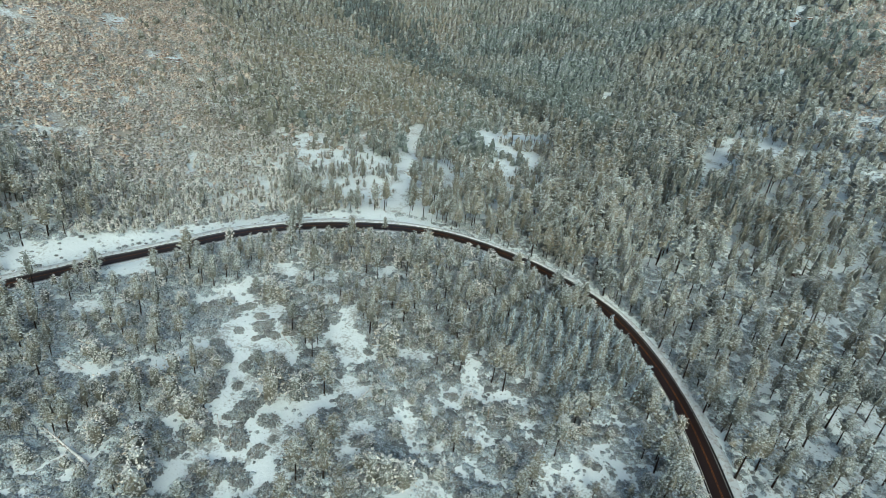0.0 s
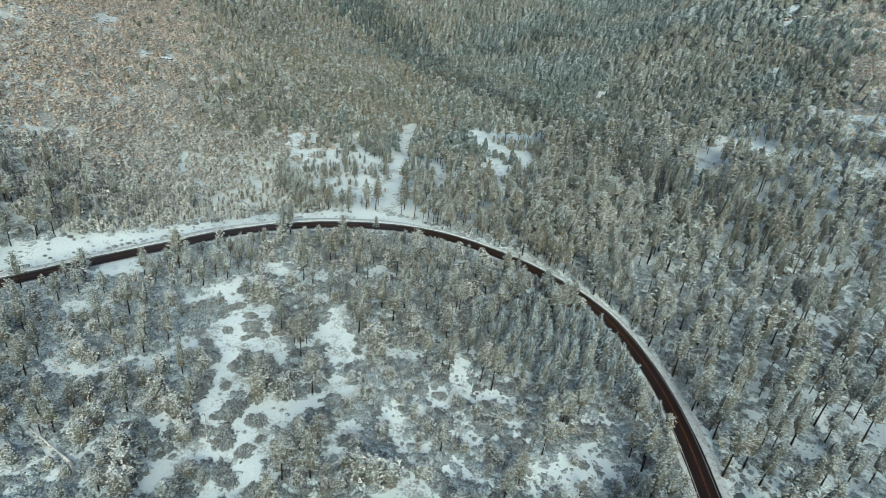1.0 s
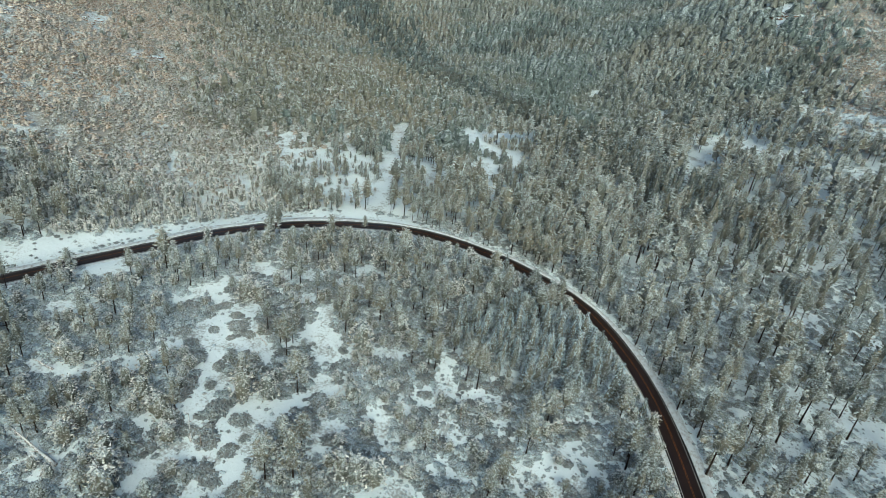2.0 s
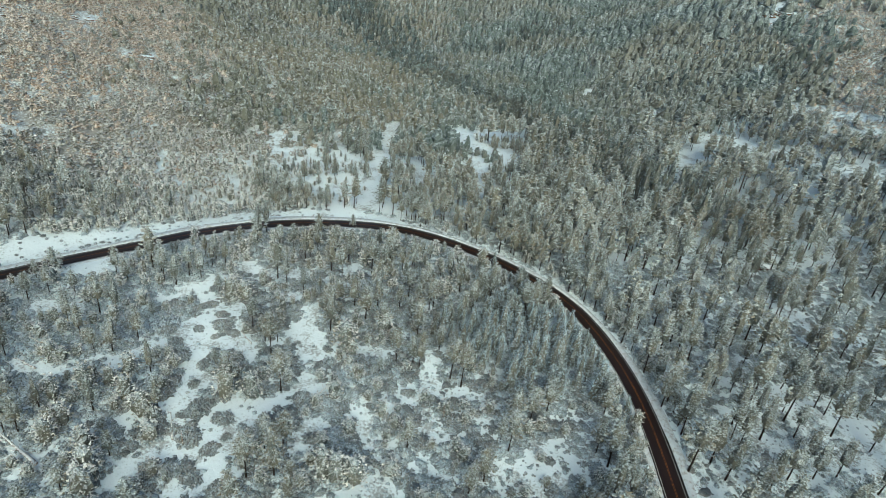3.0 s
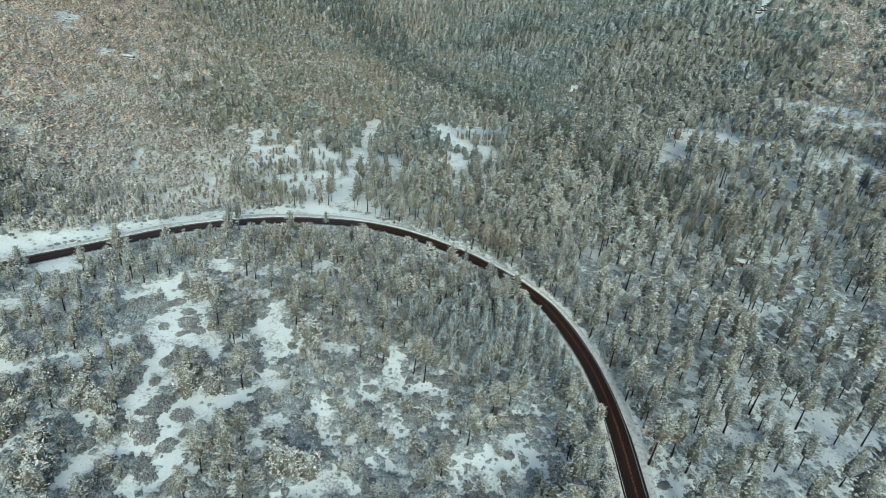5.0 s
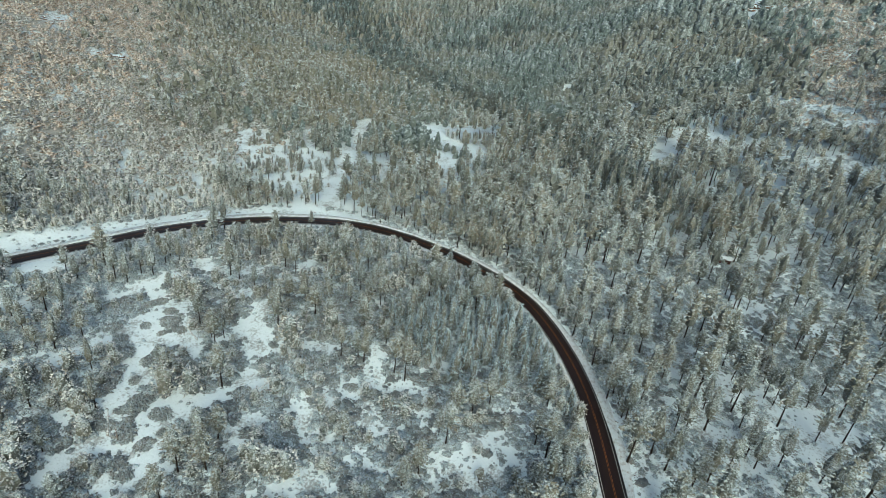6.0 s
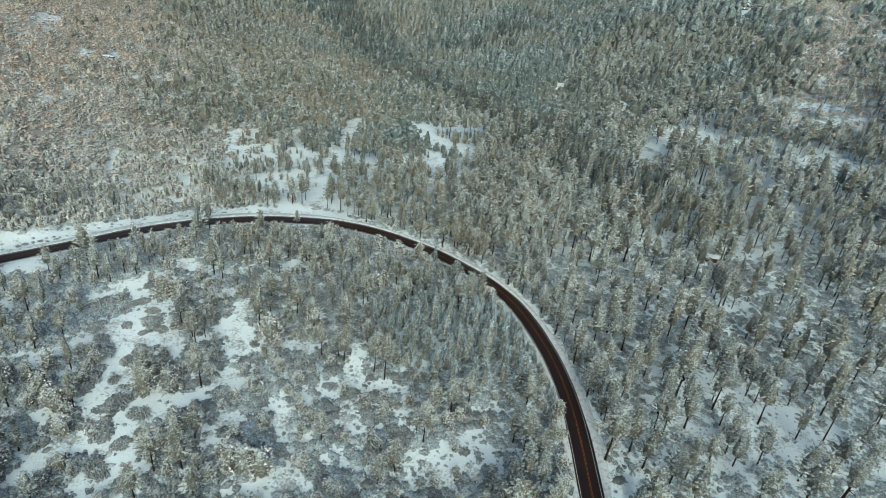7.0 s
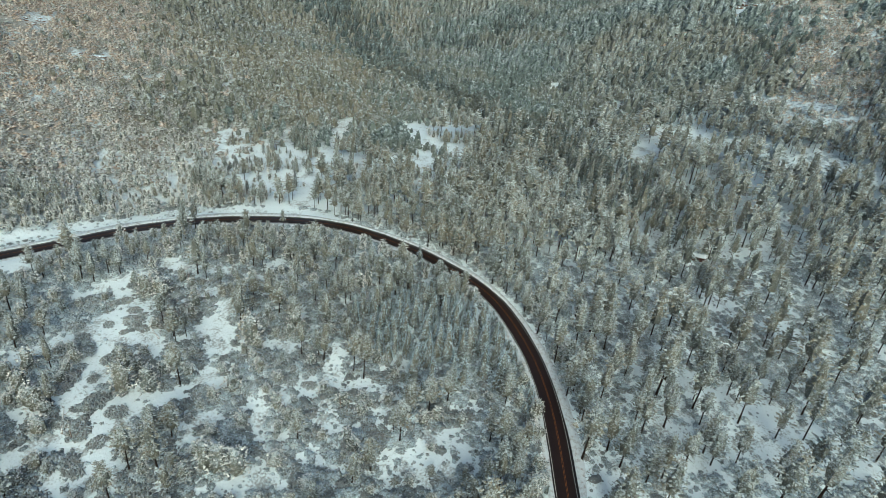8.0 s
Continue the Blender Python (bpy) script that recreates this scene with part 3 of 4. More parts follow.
KINDS = {   # crown form, height, radius, bare share, needles
    "pine": ("pine", 14.0, 3.8, 0.38, PINE),
    "bushy": ("bushy", 4.8, 1.95, 0.08, BUSHY),
    "fir": ("fir", 9.0, 2.5, 0.05, SPRUCE),
    "juniper": ("bushy", 2.2, 2.05, 0.0, HILLSIDE),
    "sapling": ("far", 7.5, 2.3, 0.12, PINE),
    "dwarf": ("bushy", 2.4, 2.05, 0.0, GREYGREEN),
    "creek": ("pine", 14.0, 2.9, 0.25, CREEK_NEEDLES),
}


def variants(kind, many, seed, near):
    r = np.random.default_rng(seed)
    form, height, radius, bare, _ = KINDS[kind]
    if near < 2 and kind not in ("juniper", "dwarf"):      # close far stands, with crowns nearly to the ground
        form, bare = ("far" if kind != "bushy" else "bushy"), 0.1
        radius, height = radius * {"bushy": 1.5, "fir": 1.3}.get(kind, 1.2), height * {"pine": 0.62, "bushy": 1.25, "creek": 0.66, "sapling": 0.9}.get(kind, 1.0)
    return [tree_shape(r, form, height * r.uniform(0.85, 1.15), radius * r.uniform(0.85, 1.15), bare * r.uniform(0.7, 1.3), near) for _ in range(many)]


def plant(kind, name, label, group, places, r):
    """Single trees: an empty at the foot with a trunk and a crown."""
    shapes = variants(kind, 10, 11 + len(name), 4)
    made = []
    for cv, cf, tv, tf, inner in shapes:
        root = new(name)
        mesh_object("trunk", tv, tf, BARK, root, True)
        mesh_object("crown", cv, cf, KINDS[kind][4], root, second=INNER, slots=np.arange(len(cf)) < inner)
        tagged(root, label, "tree", group)
        made.append(root)
    used = set()
    for x, y, z, s in places:
        k = int(r.integers(len(made)))
        m = pose(x, y, z - 0.1, r.normal(0, 1.5), r.normal(0, 1.5), r.uniform(0, 360))
        if k not in used:
            used.add(k)
            ob = made[k]
            ob.matrix_basis = m
        else:
            ob = copy_thing(made[k], m)
        wide = (0.25 + 0.78 * s) * r.uniform(0.88, 1.12)
        ob.scale = (wide, wide, s)
    for k, ob in enumerate(made):
        if k not in used:
            for o in (*ob.children_recursive, ob):
                bpy.data.objects.remove(o)


def grove(name, label, kind, places, many, seed, near, tawny=False):
    """A wood that nobody could count: all its trees in one mesh for the crowns and one for the trunks."""
    if not len(places):
        return
    r = np.random.default_rng(seed)
    shapes = variants(kind, many, seed, near)
    which = r.integers(many, size=len(places))
    parts_v, parts_f, trunk_v, trunk_f, n0, n1 = [], [], [], [], 0, 0
    slots = []
    for k, (cv, cf, tv, tf, inner) in enumerate(shapes):
        p = places[which == k]
        if not len(p):
            continue
        a = r.uniform(0, 6.283, len(p))
        ca, sa = np.cos(a), np.sin(a)
        slots.append(np.tile(np.arange(len(cf)) < inner, len(p)))
        sx = p[:, 3] * r.uniform(0.85, 1.15, len(p))
        for v, f, vv, ff, is_trunk in ((cv, cf, parts_v, parts_f, 0), (tv, tf, trunk_v, trunk_f, 1)):
            w = np.empty((len(p), len(v), 3), np.float32)
            w[:, :, 0] = (v[:, 0] * ca[:, None] - v[:, 1] * sa[:, None]) * sx[:, None] + p[:, 0, None]
            w[:, :, 1] = (v[:, 0] * sa[:, None] + v[:, 1] * ca[:, None]) * sx[:, None] + p[:, 1, None]
            w[:, :, 2] = v[:, 2] * p[:, 3, None] + p[:, 2, None]
            base = (n1 if is_trunk else n0) + np.arange(len(p)) * len(v)
            vv.append(w.reshape(-1, 3))
            ff.append((f[None] + base[:, None, None]).reshape(-1, 3))
            if is_trunk:
                n1 += len(p) * len(v)
            else:
                n0 += len(p) * len(v)
    root = new(name)
    tagged(root, label, "forest", kind="stuff")
    needles = KINDS[kind][4] if near > 1 or kind in ("creek", "juniper", "dwarf") else FARWARM if tawny else FAR
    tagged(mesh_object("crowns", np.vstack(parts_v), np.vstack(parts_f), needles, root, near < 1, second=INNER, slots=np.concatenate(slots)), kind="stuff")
    if near > 1:
        tagged(mesh_object("trunks", np.vstack(trunk_v), np.vstack(trunk_f), BARK, root), kind="stuff")


def with_height(x, y, s):
    return np.column_stack([x, y, land(x, y), s])


CREEK = [(160, 261), (157, 322), (150, 383), (111, 436), (90, 476), (59, 522), (13, 584), (-26, 778), (-73, 887), (-121, 1005)]
DARK_STANDS = np.array([
    (71, 741, 117, 737, 9), (199, 579, 240, 559, 9), (338, 535, 348, 518, 9), (164, 790, 119, 752, 8), (-108, 916, -32, 872, 16),
    (14, 539, 44, 521, 10), (168, 355, 174, 338, 8), (108, 410, 150, 352, 16), (122, 345, 148, 322, 12), (155, 425, 165, 432, 10), (158, 312, 164, 302, 9),
])


def sort_kinds(x, y, r):
    """0 pine, 1 young bushy pine, 2 fir, 3 the dark trees along the creek."""
    d, side, _ = from_road(x, y)
    inner = (y < np.interp(x, LINE[::-1, 0], LINE[::-1, 1])) & (x < 92)
    fir = np.exp(-(((x - 51) / 20) ** 2 + ((y - 176) / 20) ** 2)) + np.where(y > 420, 0.6, 0) * np.exp(-((x - 60) / 160) ** 2)
    p_fir = np.clip(fir, 0, 0.75)
    p_bushy = np.where(inner, 0.66, 0.2) * (1 - p_fir)
    hillside = (x < -56) & (side > 0) & (y > 200)
    p_bushy = np.where(hillside, 0.8, p_bushy)
    u = r.uniform(size=len(x))
    found = np.where(u < p_fir, 2, np.where(u < p_fir + p_bushy, 1, 0))
    stretch = [(*a, *b, 12 + 0.012 * a[1]) for a, b in zip(CREEK, CREEK[1:])]
    wet = np.maximum(inside(x, y, stretch, 0.0, 8.0), inside(x, y, DARK_STANDS, 0.0, 5.0)) + r.normal(0, 1, len(x)) * (7 + 0.017 * y) > 0
    found = np.where((found == 1) & (x > 92) & (r.uniform(size=len(x)) < 0.6), 0, found)
    return np.where(wet & (y > 190), 3, found)


def low_by_road(x, y, height):
    """Trees close inside the bend stay low enough for the road to show above them."""
    d, side, _ = from_road(x, y)
    rise = np.interp(x, (-90, -40, 40, 80), (0.75, 0.62, 0.62, 1.2))
    cap = np.maximum(np.where(x > 40, 2.6, 1.8), (d - 3.6) * rise)
    odd = np.sin(x * 12.9 + y * 78.2) > np.where(x < 45, 0.75, 0.92)      # a few stand up in front of it
    return np.where((side < 0) & (x > -100) & (d < 30) & ~odd, np.minimum(height, cap), height)


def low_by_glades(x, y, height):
    """Trees on the camera's side of a glade are kept low so that it stays in view."""
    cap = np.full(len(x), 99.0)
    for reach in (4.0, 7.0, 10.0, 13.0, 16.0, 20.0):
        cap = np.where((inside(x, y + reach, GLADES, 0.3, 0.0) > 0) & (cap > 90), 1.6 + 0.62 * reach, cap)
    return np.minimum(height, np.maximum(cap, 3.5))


def low_by_openings(x, y, height):
    """Young growth, not tall trees, stands along the southern edges of the openings and the forest track."""
    cap = np.full(len(x), 99.0)
    strokes = np.vstack([OPENINGS, PULLOUT[1:4]])
    for reach in (3.0, 6.0, 9.0, 12.0, 16.0, 20.0):
        cap = np.where((inside(x, y + reach, strokes, -0.5, 0.0) > 0) & (cap > 90), 1.2 + 0.36 * reach, cap)
    odd = np.sin(x * 12.9 + y * 78.2) > 0.6
    return np.where((y > 262) & ~odd, np.minimum(height, np.maximum(cap, 4.2)), height)


def valley_growth(x, y):
    """Trees in the moist eastern bottom grow taller and stand wider apart."""
    a = np.clip((x - 40) / 60, 0, 1)
    b = np.clip((580 - y) / 150, 0, 1) * np.clip((330 - x) / 100, 0, 1)
    return 1 + 0.34 * a * a * (3 - 2 * a) * b


def spaced(x, y, gap):
    """Which places keep that far from all those before them."""
    cells, ok = {}, np.zeros(len(x), bool)
    for k, (a, b, g) in enumerate(zip(x.tolist(), y.tolist(), gap.tolist())):
        i, j = int(a // 12), int(b // 12)
        if all((a - c) ** 2 + (b - d) ** 2 > g * g for u in (i - 1, i, i + 1) for v in (j - 1, j, j + 1) for c, d in cells.get((u, v), ())):
            cells.setdefault((i, j), []).append((a, b))
            ok[k] = True
    return ok


def stock(step, low, high, seed):
    """Places, kinds and sizes of all trees between two distances."""
    x, y, r = scatter(step, low, high, seed)
    keep = open_snow(x, y, 0.8) < r.uniform(-0.3, 0.5, len(x))
    keep &= inside(x, y + 4.5, GLADES, -1.0) < 0     # glades keep an open southern edge, with scrub alone
    thin = inside(x, y, THIN) > 0
    keep &= ~thin | (r.uniform(size=len(x)) < np.where((y > 240) & (x < 120), 0.8, np.where(y > 340, 0.4, 0.85)))
    keep &= r.uniform(size=len(x)) < np.where(y < 200, 0.8, 0.95)
    keep &= (inside(x, y, EAST_BRUSH) < 0) | (r.uniform(size=len(x)) < np.where(y > 300, 0.12, 0.3))
    keep &= inside(x, y, SLOPES, 0.0, 16.0) < r.uniform(-8, 45, len(x))
    x, y = x[keep], y[keep]
    kind = sort_kinds(x, y, r)
    size = np.clip(r.normal(1.0, 0.2, len(x)), 0.5, 1.45)
    big = valley_growth(x, y)
    stay = spaced(x, y, np.where((x > 84) & (y < 470), 3.0 + np.where((x < 150) & (y > 240), 4.0, np.where(y > 260, 8.0, np.where(y > 225, 15.0, 22.0))) * (big - 1), 0.0))
    small = np.where((inside(x, y, THIN, 4.0) > 0) & (y > 270) & (x < 130), 0.6, 1.0)
    kind = np.where((small < 1) & (kind == 0), 4, kind)
    x, y, kind, size = x[stay], y[stay], kind[stay], (size * big * np.where(kind == 4, 1.0, small))[stay]
    tall = np.array([14.0, 4.8, 9.0, 14.0, 7.5])[kind]
    return x, y, kind, low_by_openings(x, y, size * tall) / tall, r


GROUPS = (("pine", "pine_tree", "tall ponderosa pine with dark bare trunk and snow-dusted crown", "pines near the road"),
          ("bushy", "young_pine", "bushy young pine heavily flocked with snow", "young pines in the scrub"),
          ("fir", "fir_tree", "narrow dark fir with snow on its tiers", "firs inside the bend"))
FAR_KINDS = [g[0] for g in GROUPS] + ["creek", "sapling"]
# trees that stand out: x, y, height
PINES_WEST = [
    (-83, 166, 13.5), (-102.3, 185.3, 7.5), (-100.8, 187.9, 6.5), (-71, 154.1, 12), (-71, 166.1, 9.5), (-111.9, 173.7, 9.5), (-102.7, 165.4, 11), (-97.6, 163.9, 10),
    (-109.7, 164.3, 11), (-71.5, 187.1, 12), (-68.5, 192.1, 14), (-64.5, 192.6, 13.5), (-79.1, 193, 12), (-86.6, 183, 10.5), (-90.7, 184, 12), (-87.2, 195, 11),
    (-39.5, 200.7, 12.5), (-63.1, 201.1, 12), (-59.1, 204.1, 12), (-20, 190.8, 17.5), (-12.5, 195.3, 15), (-12.1, 211.8, 13), (-2.1, 204.3, 15), (-12.4, 166.3, 21),
    (-11.5, 180.3, 12), (-1.4, 175.4, 19), (-12, 187.8, 14.5), (-6, 181.3, 14.5), (-32.8, 159.8, 11.5), (-28.8, 160.3, 9.5),
]
PINES_MIDDLE = [
    (36.6, 183, 15), (39.1, 190.5, 15.5), (43.6, 189.5, 19), (21.1, 184.4, 13), (22.6, 186.4, 12), (18.5, 190.9, 14.5), (14.6, 176.9, 11.5), (29, 203.9, 12.5),
    (50.1, 182, 14.5), (56.7, 183.6, 17), (61.7, 191.1, 14.5), (55.6, 197.1, 13.5), (2.1, 182.4, 14.5), (18.2, 152, 14.5), (23.8, 145, 18), (31.8, 145.6, 17),
    (16.2, 153.9, 13), (47, 131.7, 16), (42.3, 152.1, 12), (62, 125.7, 19), (10.7, 153.4, 13.5), (5.1, 169.9, 12), (10.1, 182.9, 12), (33.2, 178, 12.5),
]
PINES_SOUTH = [
    (-75.5, 146.6, 12.5), (-65.3, 118.2, 19), (-61.3, 139.7, 14.5), (-44.8, 147.3, 12.5), (-29.3, 153.3, 16.5), (-22.7, 137.8, 16), (-22.6, 118.9, 17), (-17.6, 117.4, 21.5),
    (-10.2, 141.4, 20.5), (-8.2, 138.9, 17.5), (-11.7, 139.9, 11), (-24.8, 157.3, 12), (37.1, 112.2, 20.5), (44.6, 121.7, 16), (44.1, 107.7, 16), (62.7, 109.3, 18),
    (71.1, 124.8, 20.5), (77.2, 118.9, 26.5), (75.6, 125.3, 20.5), (72.7, 110.3, 16.5), (-24.6, 106.9, 16.5), (-17.6, 107.4, 16.5), (-43.6, 104.3, 12), (-70.8, 124.6, 11.5),
]
PINES_EAST = [
    (130.3, 162.7, 15.5), (133.7, 182.2, 14), (101.6, 150.4, 18), (101.1, 159.9, 14.5), (114.1, 176, 16.5), (123.1, 189.1, 12.5), (116.7, 158.1, 22.5), (124.7, 168.1, 17),
    (130.8, 157.7, 15.5), (134.9, 151.7, 16), (152.9, 168.8, 17), (147, 156.3, 14.5), (178.4, 196.4, 14.5), (181, 194.5, 15), (166, 174.4, 13.5), (166.5, 170.4, 14.5),
    (162, 161.4, 15), (176.6, 168, 17), (177.1, 159, 14.5), (215.5, 206.6, 12), (215, 192.6, 14), (119.8, 139.1, 17), (121.9, 137.1, 15), (130.9, 141.2, 21),
    (122.5, 119.2, 19.5), (117, 117.2, 19.5), (140, 130.8, 18.5), (141, 126.8, 18.5), (144.5, 144.3, 14), (110.4, 122.1, 19.5), (107.9, 127.6, 22),
]
PINES_NORTH = [
    (92.3, 206.8, 14.5), (92.7, 216.8, 16), (89.7, 222.2, 16.5), (87.3, 197.8, 15), (122.8, 246, 15.5), (127.8, 250.5, 14.5), (101.8, 201.9, 16), (136.4, 245.6, 17.5),
    (127.4, 226, 15.5), (149.9, 266.7, 21.5), (150, 247.7, 18.5), (152.6, 243.7, 18), (163.6, 250.3, 18.5), (164.7, 232.8, 21), (94.9, 192.3, 15.5), (104.9, 195.4, 18),
    (121.1, 200, 16), (167.3, 221.9, 21.5), (176.3, 227.9, 18.5), (175.3, 222.4, 21.5), (174.9, 216.4, 22.5), (181.4, 216.9, 21.5), (210, 284.4, 16), (224.9, 291.4, 14.5),
    (236.8, 284.9, 14), (222.2, 244, 18), (211.8, 223, 17.5), (246.3, 272.4, 17), (254.8, 267.9, 17.5), (254.9, 260.4, 17), (233.7, 233.5, 16.5), (225.1, 254.4, 16.5),
]
YOUNG_PINES = [
    (-49.9, 180.2, 10.5), (-44.9, 182.7, 9), (-41.4, 192.3, 7.5), (-27.9, 179.3, 9), (-30.9, 175.8, 8), (5.6, 168.9, 10.5), (-66.9, 139.1, 8.5), (-64.3, 130.2, 9),
    (-52.7, 117.3, 10.5), (-89, 139.5, 7.5), (-86.5, 140, 6.5), (-75.4, 130.6, 9.5), (-70.4, 133.6, 8.5), (-81.9, 126.1, 8), (-75.8, 112.1, 8.5), (-75.8, 118.6, 8.5),
    (-66.3, 111.7, 9), (-57.7, 124.7, 10), (-34.2, 134.3, 14.5), (-37.7, 133.8, 12), (-30.2, 134.3, 10), (-0.6, 124.4, 11), (-6.3, 156.9, 12.5), (-6.7, 136.9, 7),
    (7.9, 130.5, 10.5), (15.3, 141.5, 7.5), (-2, 107.5, 10.5), (-5.5, 108, 9.5), (3, 107.5, 10), (-48.1, 106.8, 9.5), (-61.7, 103.7, 11), (-60.7, 99.2, 11),
]
FIRS = [
    (47.4, 147.6, 13.5), (51.9, 153.7, 14), (55.4, 159.2, 14), (58.9, 157.2, 14.5), (62.9, 157.2, 13.5), (66.4, 161.2, 14.5), (71.4, 162.2, 14.5), (75.9, 168.8, 13),
    (50.8, 164.1, 13.5), (61.8, 171.6, 13.5), (65.3, 169.2, 13.5), (71.4, 173.7, 13), (47.2, 172.1, 12.5), (57.7, 174.1, 13), (70.4, 151.7, 14.5), (59.5, 147.2, 12.5),
    (75.5, 157.8, 14.5), (52.9, 143.7, 12), (75.5, 147.3, 14.5), (43.8, 163.1, 11.5),
]

def off_glades(rows):
    rows = np.array(rows)
    return rows[inside(rows[:, 0], rows[:, 1], GLADES, 0.0, 0.0) < 0]


CABINS = [(187.5, 257), (188, 236)]      # a snow-roofed cabin and a dark shed
PLACED = [off_glades(PINES_WEST + PINES_MIDDLE + PINES_SOUTH + PINES_EAST + PINES_NORTH), off_glades(YOUNG_PINES), off_glades(FIRS)]
TAKEN = np.vstack(PLACED + [[(x, y, 3.0) for x, y in (CABINS[0], CABINS[1], (188, 232), (188, 228))]])


def free(x, y, gap):
    """Whether a place keeps that far from the trees that stand out."""
    return np.array([np.hypot(TAKEN[:, 0] - a, TAKEN[:, 1] - b).min() for a, b in zip(x, y)]) > gap


x, y, kind, size, r = stock(4.8, 80, 190, 3)
keep = free(x, y, 3.2) & (r.uniform(size=len(x)) < np.where(x > 90, 1.0, np.where(x < -48, 0.75, 0.62)))
x, y, kind, size = x[keep], y[keep], kind[keep], size[keep] * np.where(x[keep] > 90, 0.98, 0.95)
kind = np.where(kind == 3, 0, kind)
tall = np.array([KINDS[g[0]][1] for g in GROUPS])[kind]
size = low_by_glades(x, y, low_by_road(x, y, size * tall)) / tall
fx, fy, fr = scatter(4.1, 140, 205, 31)
extra = (((fx - 50) / 22) ** 2 + ((fy - 172) / 21) ** 2 < 1) & (open_snow(fx, fy) < 0) & free(fx, fy, 2.2)
fx, fy = fx[extra], fy[extra]
x, y, kind = np.append(x, fx), np.append(y, fy), np.append(kind, np.full(len(fx), 2))
size = np.append(size, low_by_road(fx, fy, fr.uniform(5.5, 10, len(fx))) / KINDS["fir"][1])
bx, by, fr = scatter(2.9, 95, 226, 32)      # a ragged row of firs and young pines close inside the bend
d, side, _ = from_road(bx, by)
extra = (side < 0) & (d > 4.9) & (d < 11) & (bx > 31) & (fr.uniform(size=len(bx)) < 0.62) & free(bx, by, 1.6)
bx, by = bx[extra], by[extra]
which = np.where(fr.uniform(size=len(bx)) < 0.6, 2, 1)
x, y, kind = np.append(x, bx), np.append(y, by), np.append(kind, which)
size = np.append(size, low_by_road(bx, by, fr.uniform(3, 8, len(bx))) / np.array((14.0, 4.8, 9.0))[which])
bx, by, fr = scatter(3.6, 90, 246, 33)      # pines that crowd the outer bank
d, side, _ = from_road(bx, by)
extra = (side > 0) & (d > 7.4) & (d < 13.5) & (bx > -9) & (fr.uniform(size=len(bx)) < 0.45) & free(bx, by, 2.0) & (inside(bx, by, PULLOUT) < 0)
bx, by = bx[extra], by[extra]
which = np.where(fr.uniform(size=len(bx)) < 0.55, 0, 1)
x, y, kind = np.append(x, bx), np.append(y, by), np.append(kind, which)
size = np.append(size, fr.uniform(3.5, 11, len(bx)) / np.array((14.0, 4.8, 9.0))[which] * np.where(which == 1, 0.7, 1.0))
order = np.argsort(np.hypot(x - 22, y - 70))
x, y, kind, size = x[order], y[order], kind[order], size[order]
for k, (key, name, label, group) in enumerate(GROUPS):
    mine, own = np.where(kind == k)[0], PLACED[k]
    first, rest = mine[:300 - len(own)], mine[300 - len(own):]
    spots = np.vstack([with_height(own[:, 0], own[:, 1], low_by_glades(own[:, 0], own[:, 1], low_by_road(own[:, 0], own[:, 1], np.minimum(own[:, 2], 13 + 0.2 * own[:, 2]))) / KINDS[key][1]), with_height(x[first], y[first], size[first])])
    plant(key, name, label, group, spots, r)
    grove("pine_wood", "snowy mixed pine wood on level ground", key, with_height(x[rest], y[rest], size[rest]), 8, 40 + k, 3)
x, y, kind, size, r = stock(5.2, 190, 340, 4)
keep = free(x, y, 3.2) & ~((x < -66) & (y > 244))
x, y, kind, size = x[keep], y[keep], kind[keep], size[keep]
tall = np.array((14.0, 4.8, 9.0, 14.0, 7.5))[kind]
size = low_by_road(x, y, size * tall) / tall
for k, key in enumerate(FAR_KINDS):
    m = kind == k
    grove("pine_wood", "snowy pine wood beyond the road", key, with_height(x[m], y[m], size[m]), 8, 50 + k, 3)
def scrubby(x, y):
    """The western hillside and the eastern slope, which carry only low bushes."""
    edge = np.interp(y, (240, 290, 358, 423, 518, 648, 1000), (-112, -96, -80, -100, -130, -195, -390))
    edge = edge + 7 * np.sin(y / 17) + 5 * np.sin(y / 7.3 + x / 5.1) + np.interp(y, (250, 380), (14, 60)) * np.sin(x * 12.9 + y * 78.2)
    return ((x < edge) & (y > 246)) | (inside(x, y, SLOPES, 0.0, 16.0) > 24 * np.sin(x * 7.7 + y * 31.1))


x, y, r = scatter(3.5, 200, 352, 12)
d, side, _ = from_road(x, y)
keep = (side > 0) & (d > 9) & (x < np.interp(y, (290, 330), (-26, -78))) & (open_snow(x, y, 0.6) < 0) & (r.uniform(size=len(x)) < np.interp(y, (250, 350), (0.8, 0.5))) & ~(scrubby(x, y) & (r.uniform(size=len(x)) < np.interp(y, (246, 275), (0.2, 0.95))))
x, y = x[keep], y[keep]
keep = inside(x, y, THIN) < r.uniform(-3, 12, len(x))
x, y = x[keep], y[keep]
grove("pine_wood", "crowded young pines dusted with snow on the hill foot", "bushy", with_height(x, y, r.uniform(0.45, 1.15, len(x))), 9, 77, 2)


def eastern(x, y):
    """The level stands that reach farther up the valley."""
    return (y < 455 + 18 * np.sin(x / 31) + 8 * np.sin(x / 7)) & (x > 70 + 25 * np.sin(y / 23))


